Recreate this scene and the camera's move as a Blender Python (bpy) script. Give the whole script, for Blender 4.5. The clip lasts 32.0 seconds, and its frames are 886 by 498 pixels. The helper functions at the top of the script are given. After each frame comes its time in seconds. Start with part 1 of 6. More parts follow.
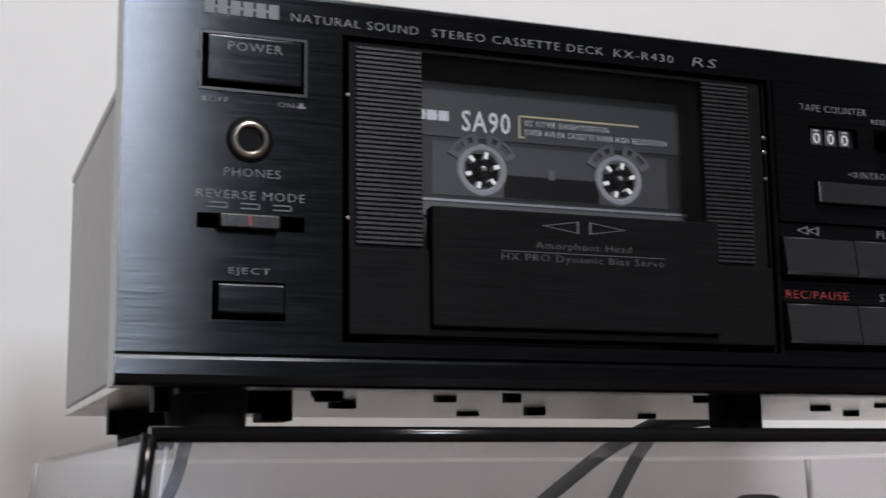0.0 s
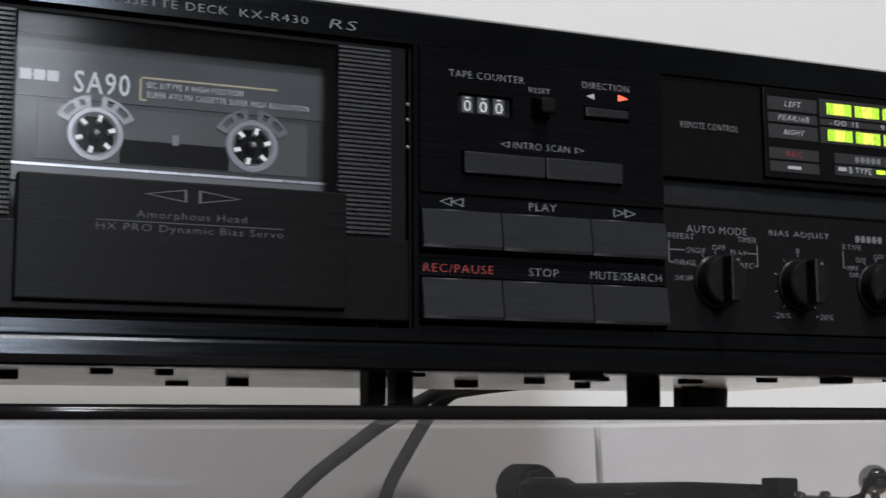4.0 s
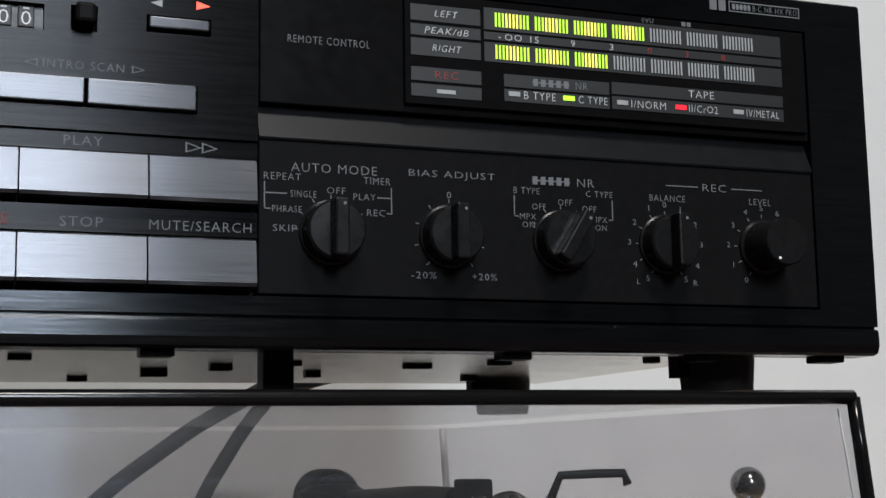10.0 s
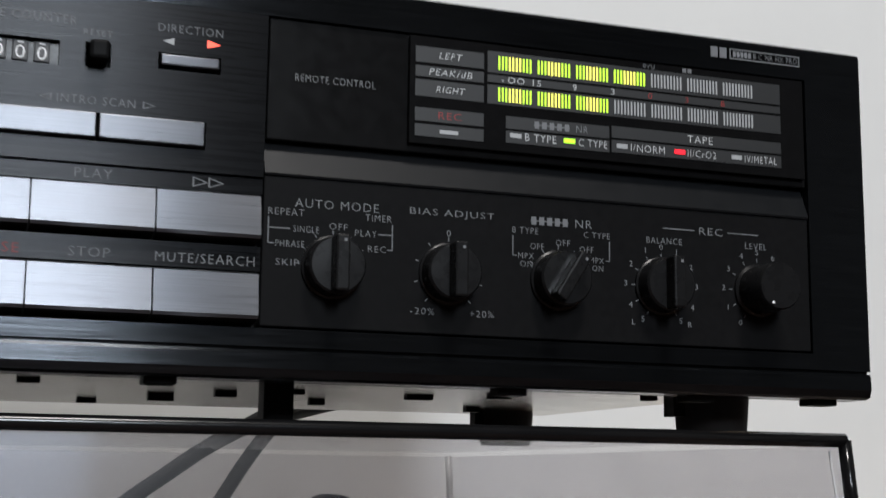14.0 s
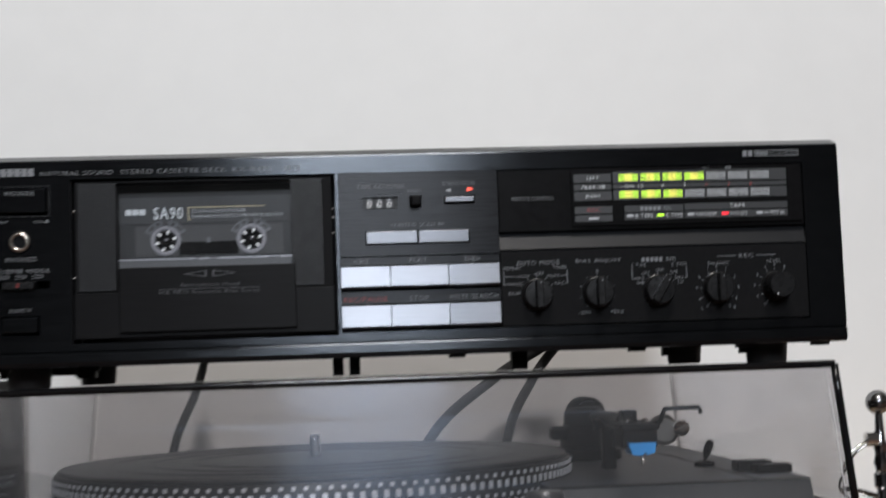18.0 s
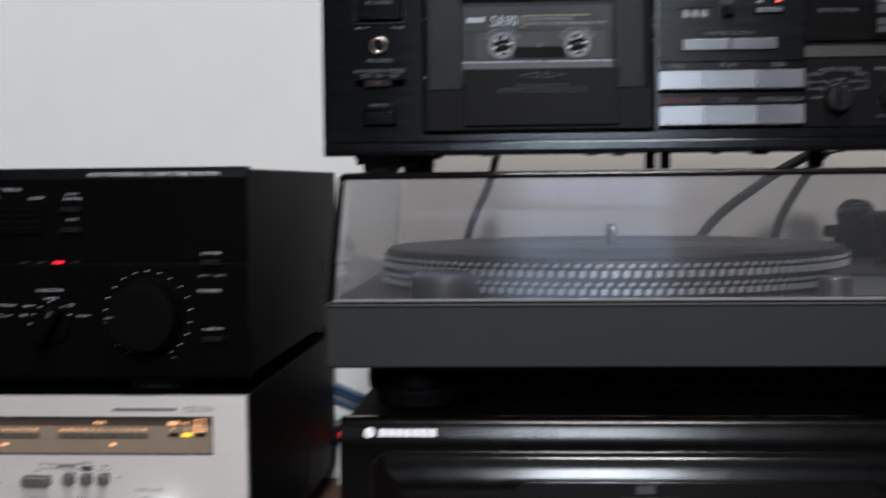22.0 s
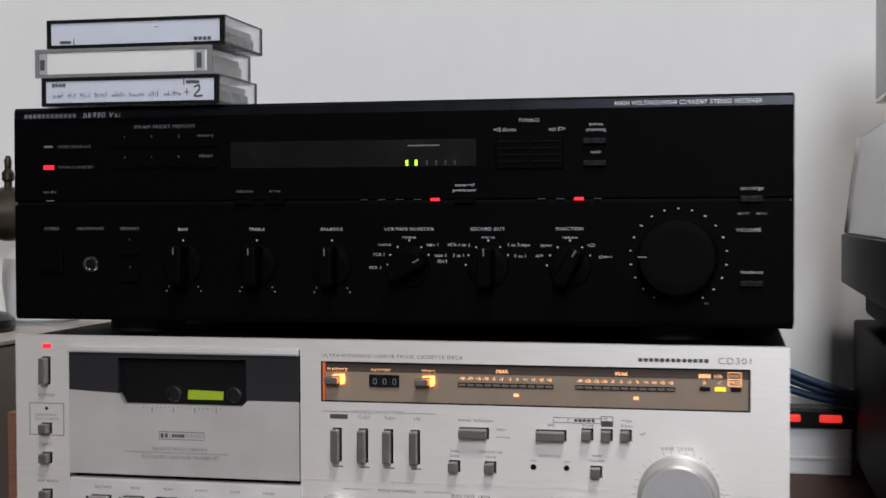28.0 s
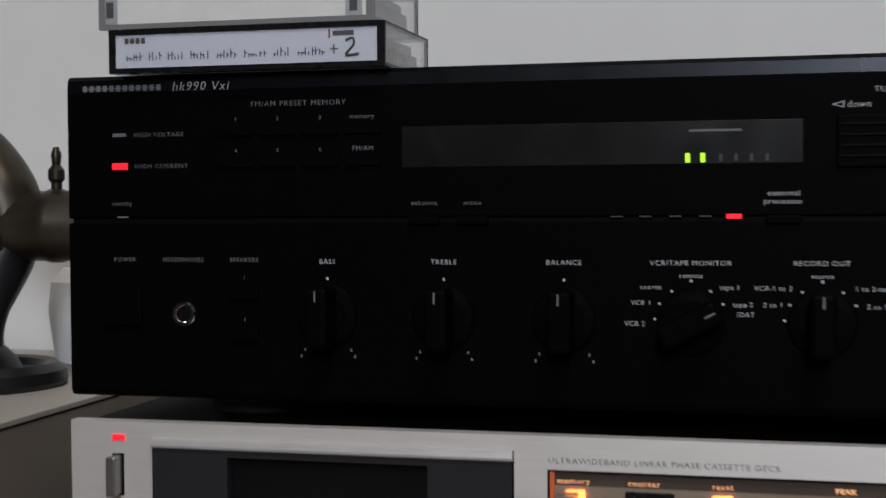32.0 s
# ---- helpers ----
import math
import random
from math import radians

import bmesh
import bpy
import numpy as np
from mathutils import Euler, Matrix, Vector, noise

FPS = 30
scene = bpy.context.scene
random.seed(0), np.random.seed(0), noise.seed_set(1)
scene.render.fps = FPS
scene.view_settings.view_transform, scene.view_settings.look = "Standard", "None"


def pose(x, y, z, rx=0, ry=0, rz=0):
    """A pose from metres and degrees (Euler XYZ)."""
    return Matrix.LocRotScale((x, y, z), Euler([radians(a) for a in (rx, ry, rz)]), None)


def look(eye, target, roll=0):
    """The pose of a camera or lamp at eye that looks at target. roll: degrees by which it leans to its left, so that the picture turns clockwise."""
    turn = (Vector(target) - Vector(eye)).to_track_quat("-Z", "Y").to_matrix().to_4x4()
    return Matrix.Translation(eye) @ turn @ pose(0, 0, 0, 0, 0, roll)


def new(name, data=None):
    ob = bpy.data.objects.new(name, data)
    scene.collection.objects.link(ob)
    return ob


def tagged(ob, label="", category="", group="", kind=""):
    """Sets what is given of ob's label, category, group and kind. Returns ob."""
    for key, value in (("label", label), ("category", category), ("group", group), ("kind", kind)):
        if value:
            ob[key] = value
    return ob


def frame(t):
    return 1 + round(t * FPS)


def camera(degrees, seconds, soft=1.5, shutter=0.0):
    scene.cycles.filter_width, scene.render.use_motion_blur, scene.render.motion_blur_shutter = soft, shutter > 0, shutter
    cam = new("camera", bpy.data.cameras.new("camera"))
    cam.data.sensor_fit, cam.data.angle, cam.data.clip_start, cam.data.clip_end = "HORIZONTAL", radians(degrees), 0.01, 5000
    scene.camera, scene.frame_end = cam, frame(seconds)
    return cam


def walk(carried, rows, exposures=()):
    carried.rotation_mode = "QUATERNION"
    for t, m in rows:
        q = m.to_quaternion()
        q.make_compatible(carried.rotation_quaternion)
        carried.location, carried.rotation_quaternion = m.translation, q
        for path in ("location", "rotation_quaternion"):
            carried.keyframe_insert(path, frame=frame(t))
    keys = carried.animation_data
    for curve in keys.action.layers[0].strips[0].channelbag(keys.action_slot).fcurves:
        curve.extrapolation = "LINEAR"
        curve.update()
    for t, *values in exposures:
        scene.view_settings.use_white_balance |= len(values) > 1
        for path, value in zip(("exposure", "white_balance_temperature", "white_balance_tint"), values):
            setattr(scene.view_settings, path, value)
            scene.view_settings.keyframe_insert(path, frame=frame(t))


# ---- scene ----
cam = camera(35.90, 32.0, soft=1.45, shutter=0.8)

PATH = [
    (0, (-0.0406, -0.3230, 0.2348), -20.744, 9.755, -0.709),
    (0.5, (-0.0287, -0.3259, 0.2368), -21.154, 9.272, -0.690),
    (1, (-0.0146, -0.3319, 0.2380), -21.244, 8.843, -0.576),
    (1.5, (-0.0040, -0.3321, 0.2375), -21.703, 8.882, -0.663),
    (2, (0.0049, -0.3344, 0.2363), -22.116, 8.597, -0.661),
    (2.5, (0.0153, -0.3370, 0.2394), -22.324, 7.942, -0.508),
    (4.5, (0.0548, -0.3415, 0.2404), -23.598, 7.878, -0.272),
    (5, (0.0679, -0.3407, 0.2423), -24.058, 7.744, -0.258),
    (5.5, (0.0894, -0.3402, 0.2390), -24.358, 7.825, -0.423),
    (6, (0.1054, -0.3401, 0.2393), -24.687, 7.970, -0.607),
    (6.5, (0.1139, -0.3406, 0.2378), -24.627, 8.090, -0.754),
    (7, (0.1232, -0.3391, 0.2390), -24.361, 7.831, -0.714),
    (7.5, (0.1368, -0.3394, 0.2356), -23.265, 7.999, -0.755),
    (8, (0.1563, -0.3359, 0.2343), -22.056, 7.643, -0.773),
    (8.5, (0.1695, -0.3274, 0.2313), -21.274, 7.863, -0.995),
    (9, (0.1791, -0.3194, 0.2313), -20.477, 8.035, -1.117),
    (9.5, (0.1884, -0.3153, 0.2344), -20.062, 8.323, -0.965),
    (10, (0.1946, -0.3123, 0.2336), -19.964, 8.509, -0.894),
    (10.5, (0.1965, -0.3108, 0.2340), -19.830, 8.742, -0.787),
    (11, (0.1983, -0.3108, 0.2347), -19.749, 8.913, -0.564),
    (11.5, (0.1986, -0.3111, 0.2348), -19.633, 8.997, -0.388),
    (12, (0.1980, -0.3111, 0.2349), -19.580, 9.089, -0.201),
    (12.5, (0.1988, -0.3113, 0.2350), -19.611, 9.111, 0.003),
    (13, (0.1994, -0.3114, 0.2356), -19.640, 9.269, 0.111),
    (13.5, (0.1997, -0.3119, 0.2349), -19.498, 9.418, 0.336),
    (15.5, (0.1833, -0.4174, 0.2504), -15.205, 8.044, 0.923),
    (16, (0.1831, -0.4557, 0.2576), -13.317, 6.741, 0.358),
    (16.5, (0.1892, -0.5046, 0.2622), -11.431, 6.481, -0.201),
    (17, (0.1822, -0.5666, 0.2603), -8.208, 5.963, -0.785),
    (17.5, (0.1766, -0.6208, 0.2600), -6.580, 5.513, -1.464),
    (18, (0.1780, -0.6650, 0.2545), -4.817, 4.753, -2.032),
    (18.5, (0.1789, -0.6937, 0.2443), -2.649, 3.506, -1.981),
    (19, (0.1789, -0.7051, 0.2419), -1.444, 2.528, -1.250),
    (19.5, (0.1800, -0.7088, 0.2435), -0.858, 1.886, -1.004),
    (20, (0.1834, -0.7119, 0.2429), -1.008, 1.246, -0.922),
    (20.5, (0.1826, -0.7156, 0.2454), -0.847, 0.212, -0.676),
    (21, (0.1786, -0.7295, 0.2477), -0.941, -0.410, -0.525),
    (21.5, (0.1517, -0.7473, 0.2493), 0.119, -0.913, -0.573),
    (22, (0.1176, -0.7523, 0.2436), 3.967, -2.805, -0.621),
    (22.5, (0.1058, -0.7588, 0.2406), 6.184, -3.205, -0.574),
    (23, (0.0883, -0.7703, 0.2427), 8.737, -3.299, -0.584),
    (23.5, (0.0722, -0.7769, 0.2408), 10.225, -3.453, -0.851),
    (24, (0.0622, -0.7854, 0.2384), 11.730, -3.555, -1.022),
    (24.5, (0.0503, -0.7900, 0.2357), 12.863, -3.680, -1.287),
    (25, (0.0391, -0.7967, 0.2344), 13.951, -3.825, -1.344),
    (25.5, (0.0321, -0.8011, 0.2336), 14.232, -3.917, -1.285),
    (26, (0.0271, -0.8055, 0.2309), 14.795, -3.815, -1.223),
    (26.5, (0.0244, -0.8087, 0.2294), 15.248, -3.918, -1.126),
    (28.5, (-0.0997, -0.6563, 0.1829), 11.492, -0.742, 0.000),
    (29, (-0.1013, -0.6237, 0.1836), 12.405, -0.756, 0.107),
    (29.5, (-0.1010, -0.6241, 0.1827), 12.902, -0.958, 0.081),
    (30, (-0.1092, -0.6248, 0.2019), 13.846, -2.553, -0.347),
    (30.5, (-0.1363, -0.6127, 0.2087), 14.464, -2.715, -0.376),
    (31, (-0.1755, -0.5572, 0.2065), 14.294, -2.487, -0.456),
    (31.5, (-0.2038, -0.5032, 0.2042), 14.215, -2.257, -0.383),
    (32, (-0.2260, -0.4561, 0.2044), 13.754, -1.925, -0.361),
]


def heading(eye, yaw, pitch):
    """A point one metre ahead of eye."""
    y, p = radians(yaw), radians(pitch)
    return (eye[0] - math.sin(y) * math.cos(p), eye[1] + math.cos(y) * math.cos(p), eye[2] + math.sin(p))


walk(cam, [(t, look(eye, heading(eye, yaw, pitch), roll)) for t, eye, yaw, pitch, roll in PATH],
     exposures=[(0.0, 0.1, 6450, 13), (1.0, 0.15, 6400, 12), (2.5, 0.2, 6400, 10), (5.0, 0.03, 6300, 9), (7.0, -0.07, 6200, 7), (9.0, -0.07, 6300, 8), (11.0, -0.02, 6350, 8), (13.5, 0.0, 6350, 8), (15.5, 0.1, 6450, 10), (17.0, 0.11, 6450, 10),
                (21.0, 0.06, 6350, 10), (24.0, 0.15, 6400, 11), (26.5, 0.15, 6400, 11), (28.5, 0.0, 6400, 11), (30.0, -0.05, 6400, 11), (31.0, -0.15, 6400, 11), (32.0, -0.4, 6400, 11)])

# ---- light: a window and a ceiling lamp behind the camera ----
world = bpy.data.worlds.new("sky")
scene.world = world
world.use_nodes = True
sky = world.node_tree.nodes.new("ShaderNodeTexSky")
sky.sky_type, sky.sun_disc, sky.sun_elevation, sky.sun_rotation = "NISHITA", False, radians(30), radians(200)
world.node_tree.links.new(sky.outputs[0], world.node_tree.nodes["Background"].inputs[0])
world.node_tree.nodes["Background"].inputs[1].default_value = 0.08


def area_lamp(name, eye, target, sx, sy, watts, colour):
    d = bpy.data.lights.new(name, "AREA")
    d.shape, d.size, d.size_y, d.energy, d.color = "RECTANGLE", sx, sy, watts, colour
    ob = new(name, d)
    ob.matrix_world = look(eye, target)
    return ob


area_lamp("window_light", (0.27, -3.22, 1.55), (0.27, 0, 1.55), 0.48, 1.08, 72, (0.865, 0.92, 0.99))
area_lamp("ceiling_light", (0.3, -1.3, 2.40), (0.3, -1.3, 0), 0.5, 0.5, 48, (0.985, 0.925, 0.88))


# ---- materials ----
def mat(name, colour, rough=0.5, metal=0.0, vary=0.12, grain=60.0, stretch=(1, 1, 1), bump=0.0, spec=0.5, aniso=0.0, coat=0.0, fine=0.0):
    """A surface with grain and blotches at two scales; lengths in metres."""
    m = bpy.data.materials.new(name)
    m.use_nodes = True
    t = m.node_tree
    b = t.nodes["Principled BSDF"]
    b.inputs["Roughness"].default_value = rough
    b.inputs["Metallic"].default_value = metal
    b.inputs["Specular IOR Level"].default_value = spec
    b.inputs["Coat Weight"].default_value = coat
    b.inputs["Coat Roughness"].default_value = 0.08
    co = t.nodes.new("ShaderNodeTexCoord")
    mp = t.nodes.new("ShaderNodeMapping")
    mp.inputs["Scale"].default_value = stretch
    t.links.new(co.outputs["Object"], mp.inputs["Vector"])
    n1 = t.nodes.new("ShaderNodeTexNoise")
    n1.inputs["Scale"].default_value = grain
    n1.inputs["Detail"].default_value = 5
    t.links.new(mp.outputs[0], n1.inputs["Vector"])
    n2 = t.nodes.new("ShaderNodeTexNoise")
    n2.inputs["Scale"].default_value = 9.0
    n2.inputs["Detail"].default_value = 3
    t.links.new(co.outputs["Object"], n2.inputs["Vector"])
    add = t.nodes.new("ShaderNodeMath")
    add.operation = "ADD"
    t.links.new(n1.outputs["Fac"], add.inputs[0])
    t.links.new(n2.outputs["Fac"], add.inputs[1])
    ramp = t.nodes.new("ShaderNodeMapRange")
    ramp.inputs["From Min"].default_value, ramp.inputs["From Max"].default_value = 0.6, 1.4
    ramp.inputs["To Min"].default_value, ramp.inputs["To Max"].default_value = 1 - vary, 1 + vary
    t.links.new(add.outputs[0], ramp.inputs["Value"])
    mul = t.nodes.new("ShaderNodeVectorMath")
    mul.operation = "SCALE"
    mul.inputs[0].default_value = colour
    t.links.new(ramp.outputs[0], mul.inputs["Scale"])
    t.links.new(mul.outputs[0], b.inputs["Base Color"])
    rr = t.nodes.new("ShaderNodeMapRange")
    rr.inputs["To Min"].default_value, rr.inputs["To Max"].default_value = max(0.02, rough - min(0.09, 0.3 * rough)), min(1, rough + min(0.09, 0.3 * rough))
    t.links.new(n1.outputs["Fac"], rr.inputs["Value"])
    t.links.new(rr.outputs[0], b.inputs["Roughness"])
    if aniso:
        b.inputs["Anisotropic"].default_value = aniso
        b.inputs["Anisotropic Rotation"].default_value = 0.25
        tan = t.nodes.new("ShaderNodeTangent")
        tan.direction_type, tan.axis = "RADIAL", "Z"
        t.links.new(tan.outputs[0], b.inputs["Tangent"])
    if bump:
        bp = t.nodes.new("ShaderNodeBump")
        bp.inputs["Strength"].default_value = bump
        bp.inputs["Distance"].default_value = fine or 0.0004
        t.links.new(n1.outputs["Fac"], bp.inputs["Height"])
        t.links.new(bp.outputs[0], b.inputs["Normal"])
    return m


def glow(name, colour, strength, vary=0.25):
    """A lit lamp or lit print, or a panel end that a lamp lights."""
    m = bpy.data.materials.new(name)
    m.use_nodes = True
    t = m.node_tree
    b = t.nodes["Principled BSDF"]
    b.inputs["Base Color"].default_value = (*[0.5 * c for c in colour], 1)
    b.inputs["Emission Color"].default_value = (*colour, 1)
    b.inputs["Emission Strength"].default_value = strength
    return m


def clear(name, tint, rough=0.03, ior=1.45, haze=0.0, dust=0.0, streak=0.0, edge=0.9):
    """A thin clear sheet: mostly straight through, with a gloss; dust adds a pale veil, streak a blue sheen."""
    m = bpy.data.materials.new(name)
    m.use_nodes = True
    t = m.node_tree
    out = t.nodes["Material Output"]
    t.nodes.remove(t.nodes["Principled BSDF"])
    tr = t.nodes.new("ShaderNodeBsdfTransparent")
    tr.inputs[0].default_value = (*tint, 1)
    gl = t.nodes.new("ShaderNodeBsdfGlossy")
    gl.inputs["Roughness"].default_value = rough
    gl.inputs["Color"].default_value = (1, 1, 1, 1)
    lw = t.nodes.new("ShaderNodeLayerWeight")
    lw.inputs["Blend"].default_value = 0.5
    pw = t.nodes.new("ShaderNodeMath")
    pw.operation = "POWER"
    pw.inputs[1].default_value = 5
    t.links.new(lw.outputs["Facing"], pw.inputs[0])
    fr = t.nodes.new("ShaderNodeMapRange")
    f0 = ((ior - 1) / (ior + 1)) ** 2
    fr.inputs["To Min"].default_value, fr.inputs["To Max"].default_value = f0, edge
    t.links.new(pw.outputs[0], fr.inputs["Value"])
    no = t.nodes.new("ShaderNodeTexNoise")
    no.inputs["Scale"].default_value = 14
    co = t.nodes.new("ShaderNodeTexCoord")
    t.links.new(co.outputs["Object"], no.inputs["Vector"])
    rr = t.nodes.new("ShaderNodeMapRange")
    rr.inputs["To Min"].default_value, rr.inputs["To Max"].default_value = rough * 0.6, rough * 1.5
    t.links.new(no.outputs["Fac"], rr.inputs["Value"])
    t.links.new(rr.outputs[0], gl.inputs["Roughness"])
    soft = t.nodes.new("ShaderNodeBsdfGlossy")
    soft.inputs["Roughness"].default_value = 0.3
    soft.inputs["Color"].default_value = (0.9, 0.95, 1.0, 1)
    both = t.nodes.new("ShaderNodeMixShader")
    both.inputs[0].default_value = haze
    t.links.new(gl.outputs[0], both.inputs[1])
    t.links.new(soft.outputs[0], both.inputs[2])
    mx = t.nodes.new("ShaderNodeMixShader")
    t.links.new(fr.outputs[0], mx.inputs[0])
    t.links.new(tr.outputs[0], mx.inputs[1])
    t.links.new(both.outputs[0], mx.inputs[2])
    last = mx
    if dust:
        # pale veil and blue-tinted sheen paint hazy window reflections onto the sheet
        veil = t.nodes.new("ShaderNodeBsdfDiffuse")
        veil.inputs["Color"].default_value = (0.8, 0.8, 0.8, 1)
        blue_sheen = t.nodes.new("ShaderNodeBsdfAnisotropic")
        blue_sheen.inputs["Color"].default_value = (0.6, 0.74, 0.98, 1)
        blue_sheen.inputs["Roughness"].default_value = 0.21
        blue_sheen.inputs["Anisotropy"].default_value = 0.86
        blue_sheen.inputs["Rotation"].default_value = 0.0
        tan = t.nodes.new("ShaderNodeTangent")
        tan.direction_type, tan.axis = "RADIAL", "Z"
        t.links.new(tan.outputs[0], blue_sheen.inputs["Tangent"])
        patch = t.nodes.new("ShaderNodeTexNoise")
        patch.inputs["Scale"].default_value = 22
        patch.inputs["Detail"].default_value = 6
        t.links.new(co.outputs["Object"], patch.inputs["Vector"])
        for shader, amount in ((veil, dust), (blue_sheen, streak)):
            much = t.nodes.new("ShaderNodeMapRange")
            much.inputs["From Min"].default_value, much.inputs["From Max"].default_value = 0.3, 0.7
            much.inputs["To Min"].default_value, much.inputs["To Max"].default_value = amount * 0.6, amount * 1.4
            t.links.new(patch.outputs["Fac"], much.inputs["Value"])
            mix = t.nodes.new("ShaderNodeMixShader")
            t.links.new(much.outputs[0], mix.inputs[0])
            t.links.new(last.outputs[0], mix.inputs[1])
            t.links.new(shader.outputs[0], mix.inputs[2])
            last = mix
    t.links.new(last.outputs[0], out.inputs[0])
    return m


COUNTERMETAL = mat("dark_brushed_counter_panel", (0.0070, 0.0075, 0.0086), 0.28, 0.5, 0.35, 45, (1, 1, 30), 0.1, spec=0.15, aniso=0.92)
BRUSHED = mat("black_brushed_metal", (0.0238, 0.0266, 0.0304), 0.2, 0.88, 0.5, 55, (1, 1, 22), 0.12, aniso=0.93)
KEY = mat("grey_brushed_key", (0.08, 0.084, 0.094), 0.31, 0.8, 0.2, 40, (1, 1, 60), 0.1, aniso=0.9)
DOORBLACK = mat("dark_brushed_door", (0.007, 0.007, 0.0075), 0.36, 0, 0.4, 40, (1, 1, 50), 0.12, spec=0.04, aniso=0.7)
PLASTIC = mat("black_plastic", (0.0075, 0.0075, 0.0079), 0.42, 0, 0.2, 500, bump=0.1, fine=0.0001, spec=0.03)
SATIN = mat("satin_black_plastic", (0.008, 0.008, 0.0085), 0.28, 0, 0.15, 300, spec=0.2)
# near-black for wells, holes and slots: their shade is put into the colour
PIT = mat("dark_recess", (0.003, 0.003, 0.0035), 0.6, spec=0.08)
ZINC = mat("bare_zinc_plate", (0.62, 0.60, 0.55), 0.24, 0.95, 0.1, 60)
GRILLE = mat("dark_grille", (0.022, 0.022, 0.024), 0.4, 0, 0.25, 300, spec=0.4)
STEEL = mat("grey_coated_steel", (0.30, 0.29, 0.28), 0.35, 0.75, 0.12, 120)
PRINT = mat("grey_print", (0.15, 0.156, 0.166), 0.6, 0, 0.08)
PRINTDIM = mat("dim_grey_print", (0.13, 0.135, 0.145), 0.6, 0, 0.08)
WHITEPRINT = mat("white_print", (0.84, 0.85, 0.86), 0.6, 0, 0.06)
SOFTPRINT = mat("soft_white_print", (0.5, 0.51, 0.52), 0.6, 0, 0.08)
REDPRINT = mat("red_print", (0.24, 0.018, 0.016), 0.55, 0, 0.08)
DARKPRINT = mat("dark_print", (0.055, 0.055, 0.06), 0.6, 0, 0.08)
CHROME = mat("chrome", (0.75, 0.74, 0.72), 0.14, 1.0, 0.06, 200)
RINGMETAL = mat("warm_plated_ring", (0.55, 0.52, 0.47), 0.3, 1.0, 0.1, 200)
CREAM = mat("cream_print", (0.62, 0.52, 0.32), 0.55, 0, 0.06)
SMOKE = clear("smoked_cover", (0.945, 0.94, 0.947), 0.08, 1.6, 0.3, dust=0.009, streak=0.009)
# cover top: same sheet, grazing reflection turned down to lose a bright band
DULLTOP = clear("low_gloss_cover_top", (0.962, 0.958, 0.962), 0.2, 1.2, 0.3, dust=0.003, edge=0.2)
SMOKEEDGE = mat("dark_cover_edge", (0.006, 0.006, 0.0065), 0.16, 0, 0.1, spec=0.3)
WINDOW = clear("dark_window", (0.95, 0.955, 0.96), 0.1, 1.1, 0.0, dust=0.0035)
CLEARBOX = clear("clear_case", (0.9, 0.905, 0.91), 0.06, 1.5, 0.0, dust=0.02)
SHELL = mat("grey_tape_shell", (0.0105, 0.0104, 0.0114), 0.4, 0, 0.15, 90, spec=0.3)
TAPELABEL = mat("dark_tape_label", (0.019, 0.0187, 0.020), 0.5, 0, 0.08)
HUB = mat("translucent_hub", (0.25, 0.25, 0.275), 0.2, 0, 0.12)
TTGREY = mat("grey_turntable_plinth", (0.0165, 0.0172, 0.0176), 0.5, 0.25, 0.3, 700, bump=0.15, fine=0.0001)
PLATTER = mat("dark_cast_platter", (0.008, 0.008, 0.009), 0.4, 0.0, 0.15, 200, spec=0.2)
STROBE = mat("silver_strobe_dot", (0.90, 0.90, 0.92), 0.32, 0.78, 0.12)
RUBBER = mat("black_rubber", (0.008, 0.008, 0.0085), 0.75, 0, 0.2, 400, bump=0.1)
MATRUB = mat("rubber_mat", (0.012, 0.012, 0.013), 0.5, 0, 0.2, 300)
BLUE = mat("blue_cartridge", (0.025, 0.22, 0.54), 0.35, 0, 0.08)
HKBLACK = mat("matt_black_front", (0.0016, 0.0016, 0.0018), 0.5, 0, 0.3, 400, spec=0.025)
HKCASE = mat("black_coated_case", (0.0042, 0.0042, 0.0044), 0.55, 0, 0.25, 700, bump=0.12, fine=0.0001, spec=0.05)
HKKNOB = mat("matt_black_knob", (0.0024, 0.0024, 0.0026), 0.55, 0, 0.2, 500, spec=0.03)
HKTRIM = mat("grey_top_trim", (0.010, 0.011, 0.0135), 0.3, 0.8, 0.15, 60)
SILVER = mat("silver_brushed_front", (0.82, 0.79, 0.75), 0.42, 0.55, 0.05, 40, (1, 1, 30), 0.04, aniso=0.3)
SILVERDOOR = mat("silver_door", (0.67, 0.65, 0.63), 0.4, 0.55, 0.05, 60)
BUTTON = mat("grey_metal_button", (0.25, 0.24, 0.225), 0.32, 0.75, 0.15, 150)
KNOB = mat("silver_knob", (0.50, 0.49, 0.475), 0.42, 0.5, 0.05, 120)
KNOBCAP = mat("grey_knob_cap", (0.38, 0.38, 0.385), 0.55, 0.2, 0.06, 160)
BRONZEPANEL = mat("bronze_meter_panel", (0.27, 0.205, 0.15), 0.42, 0.1, 0.1, 80)
DOORDARK = mat("dark_window_band", (0.022, 0.023, 0.026), 0.2, 0, 0.1)
GLOSSBLACK = mat("gloss_black_player", (0.0018, 0.0018, 0.002), 0.16, 0, 0.15, 120, spec=0.18)
HUBDARK = mat("dark_reel_hub", (0.007, 0.0055, 0.005), 0.4, 0, 0.1)
SOFTGLOSS = mat("soft_gloss_black_front", (0.0016, 0.0016, 0.002), 0.14, 0, 0.15, 120, spec=0.34)
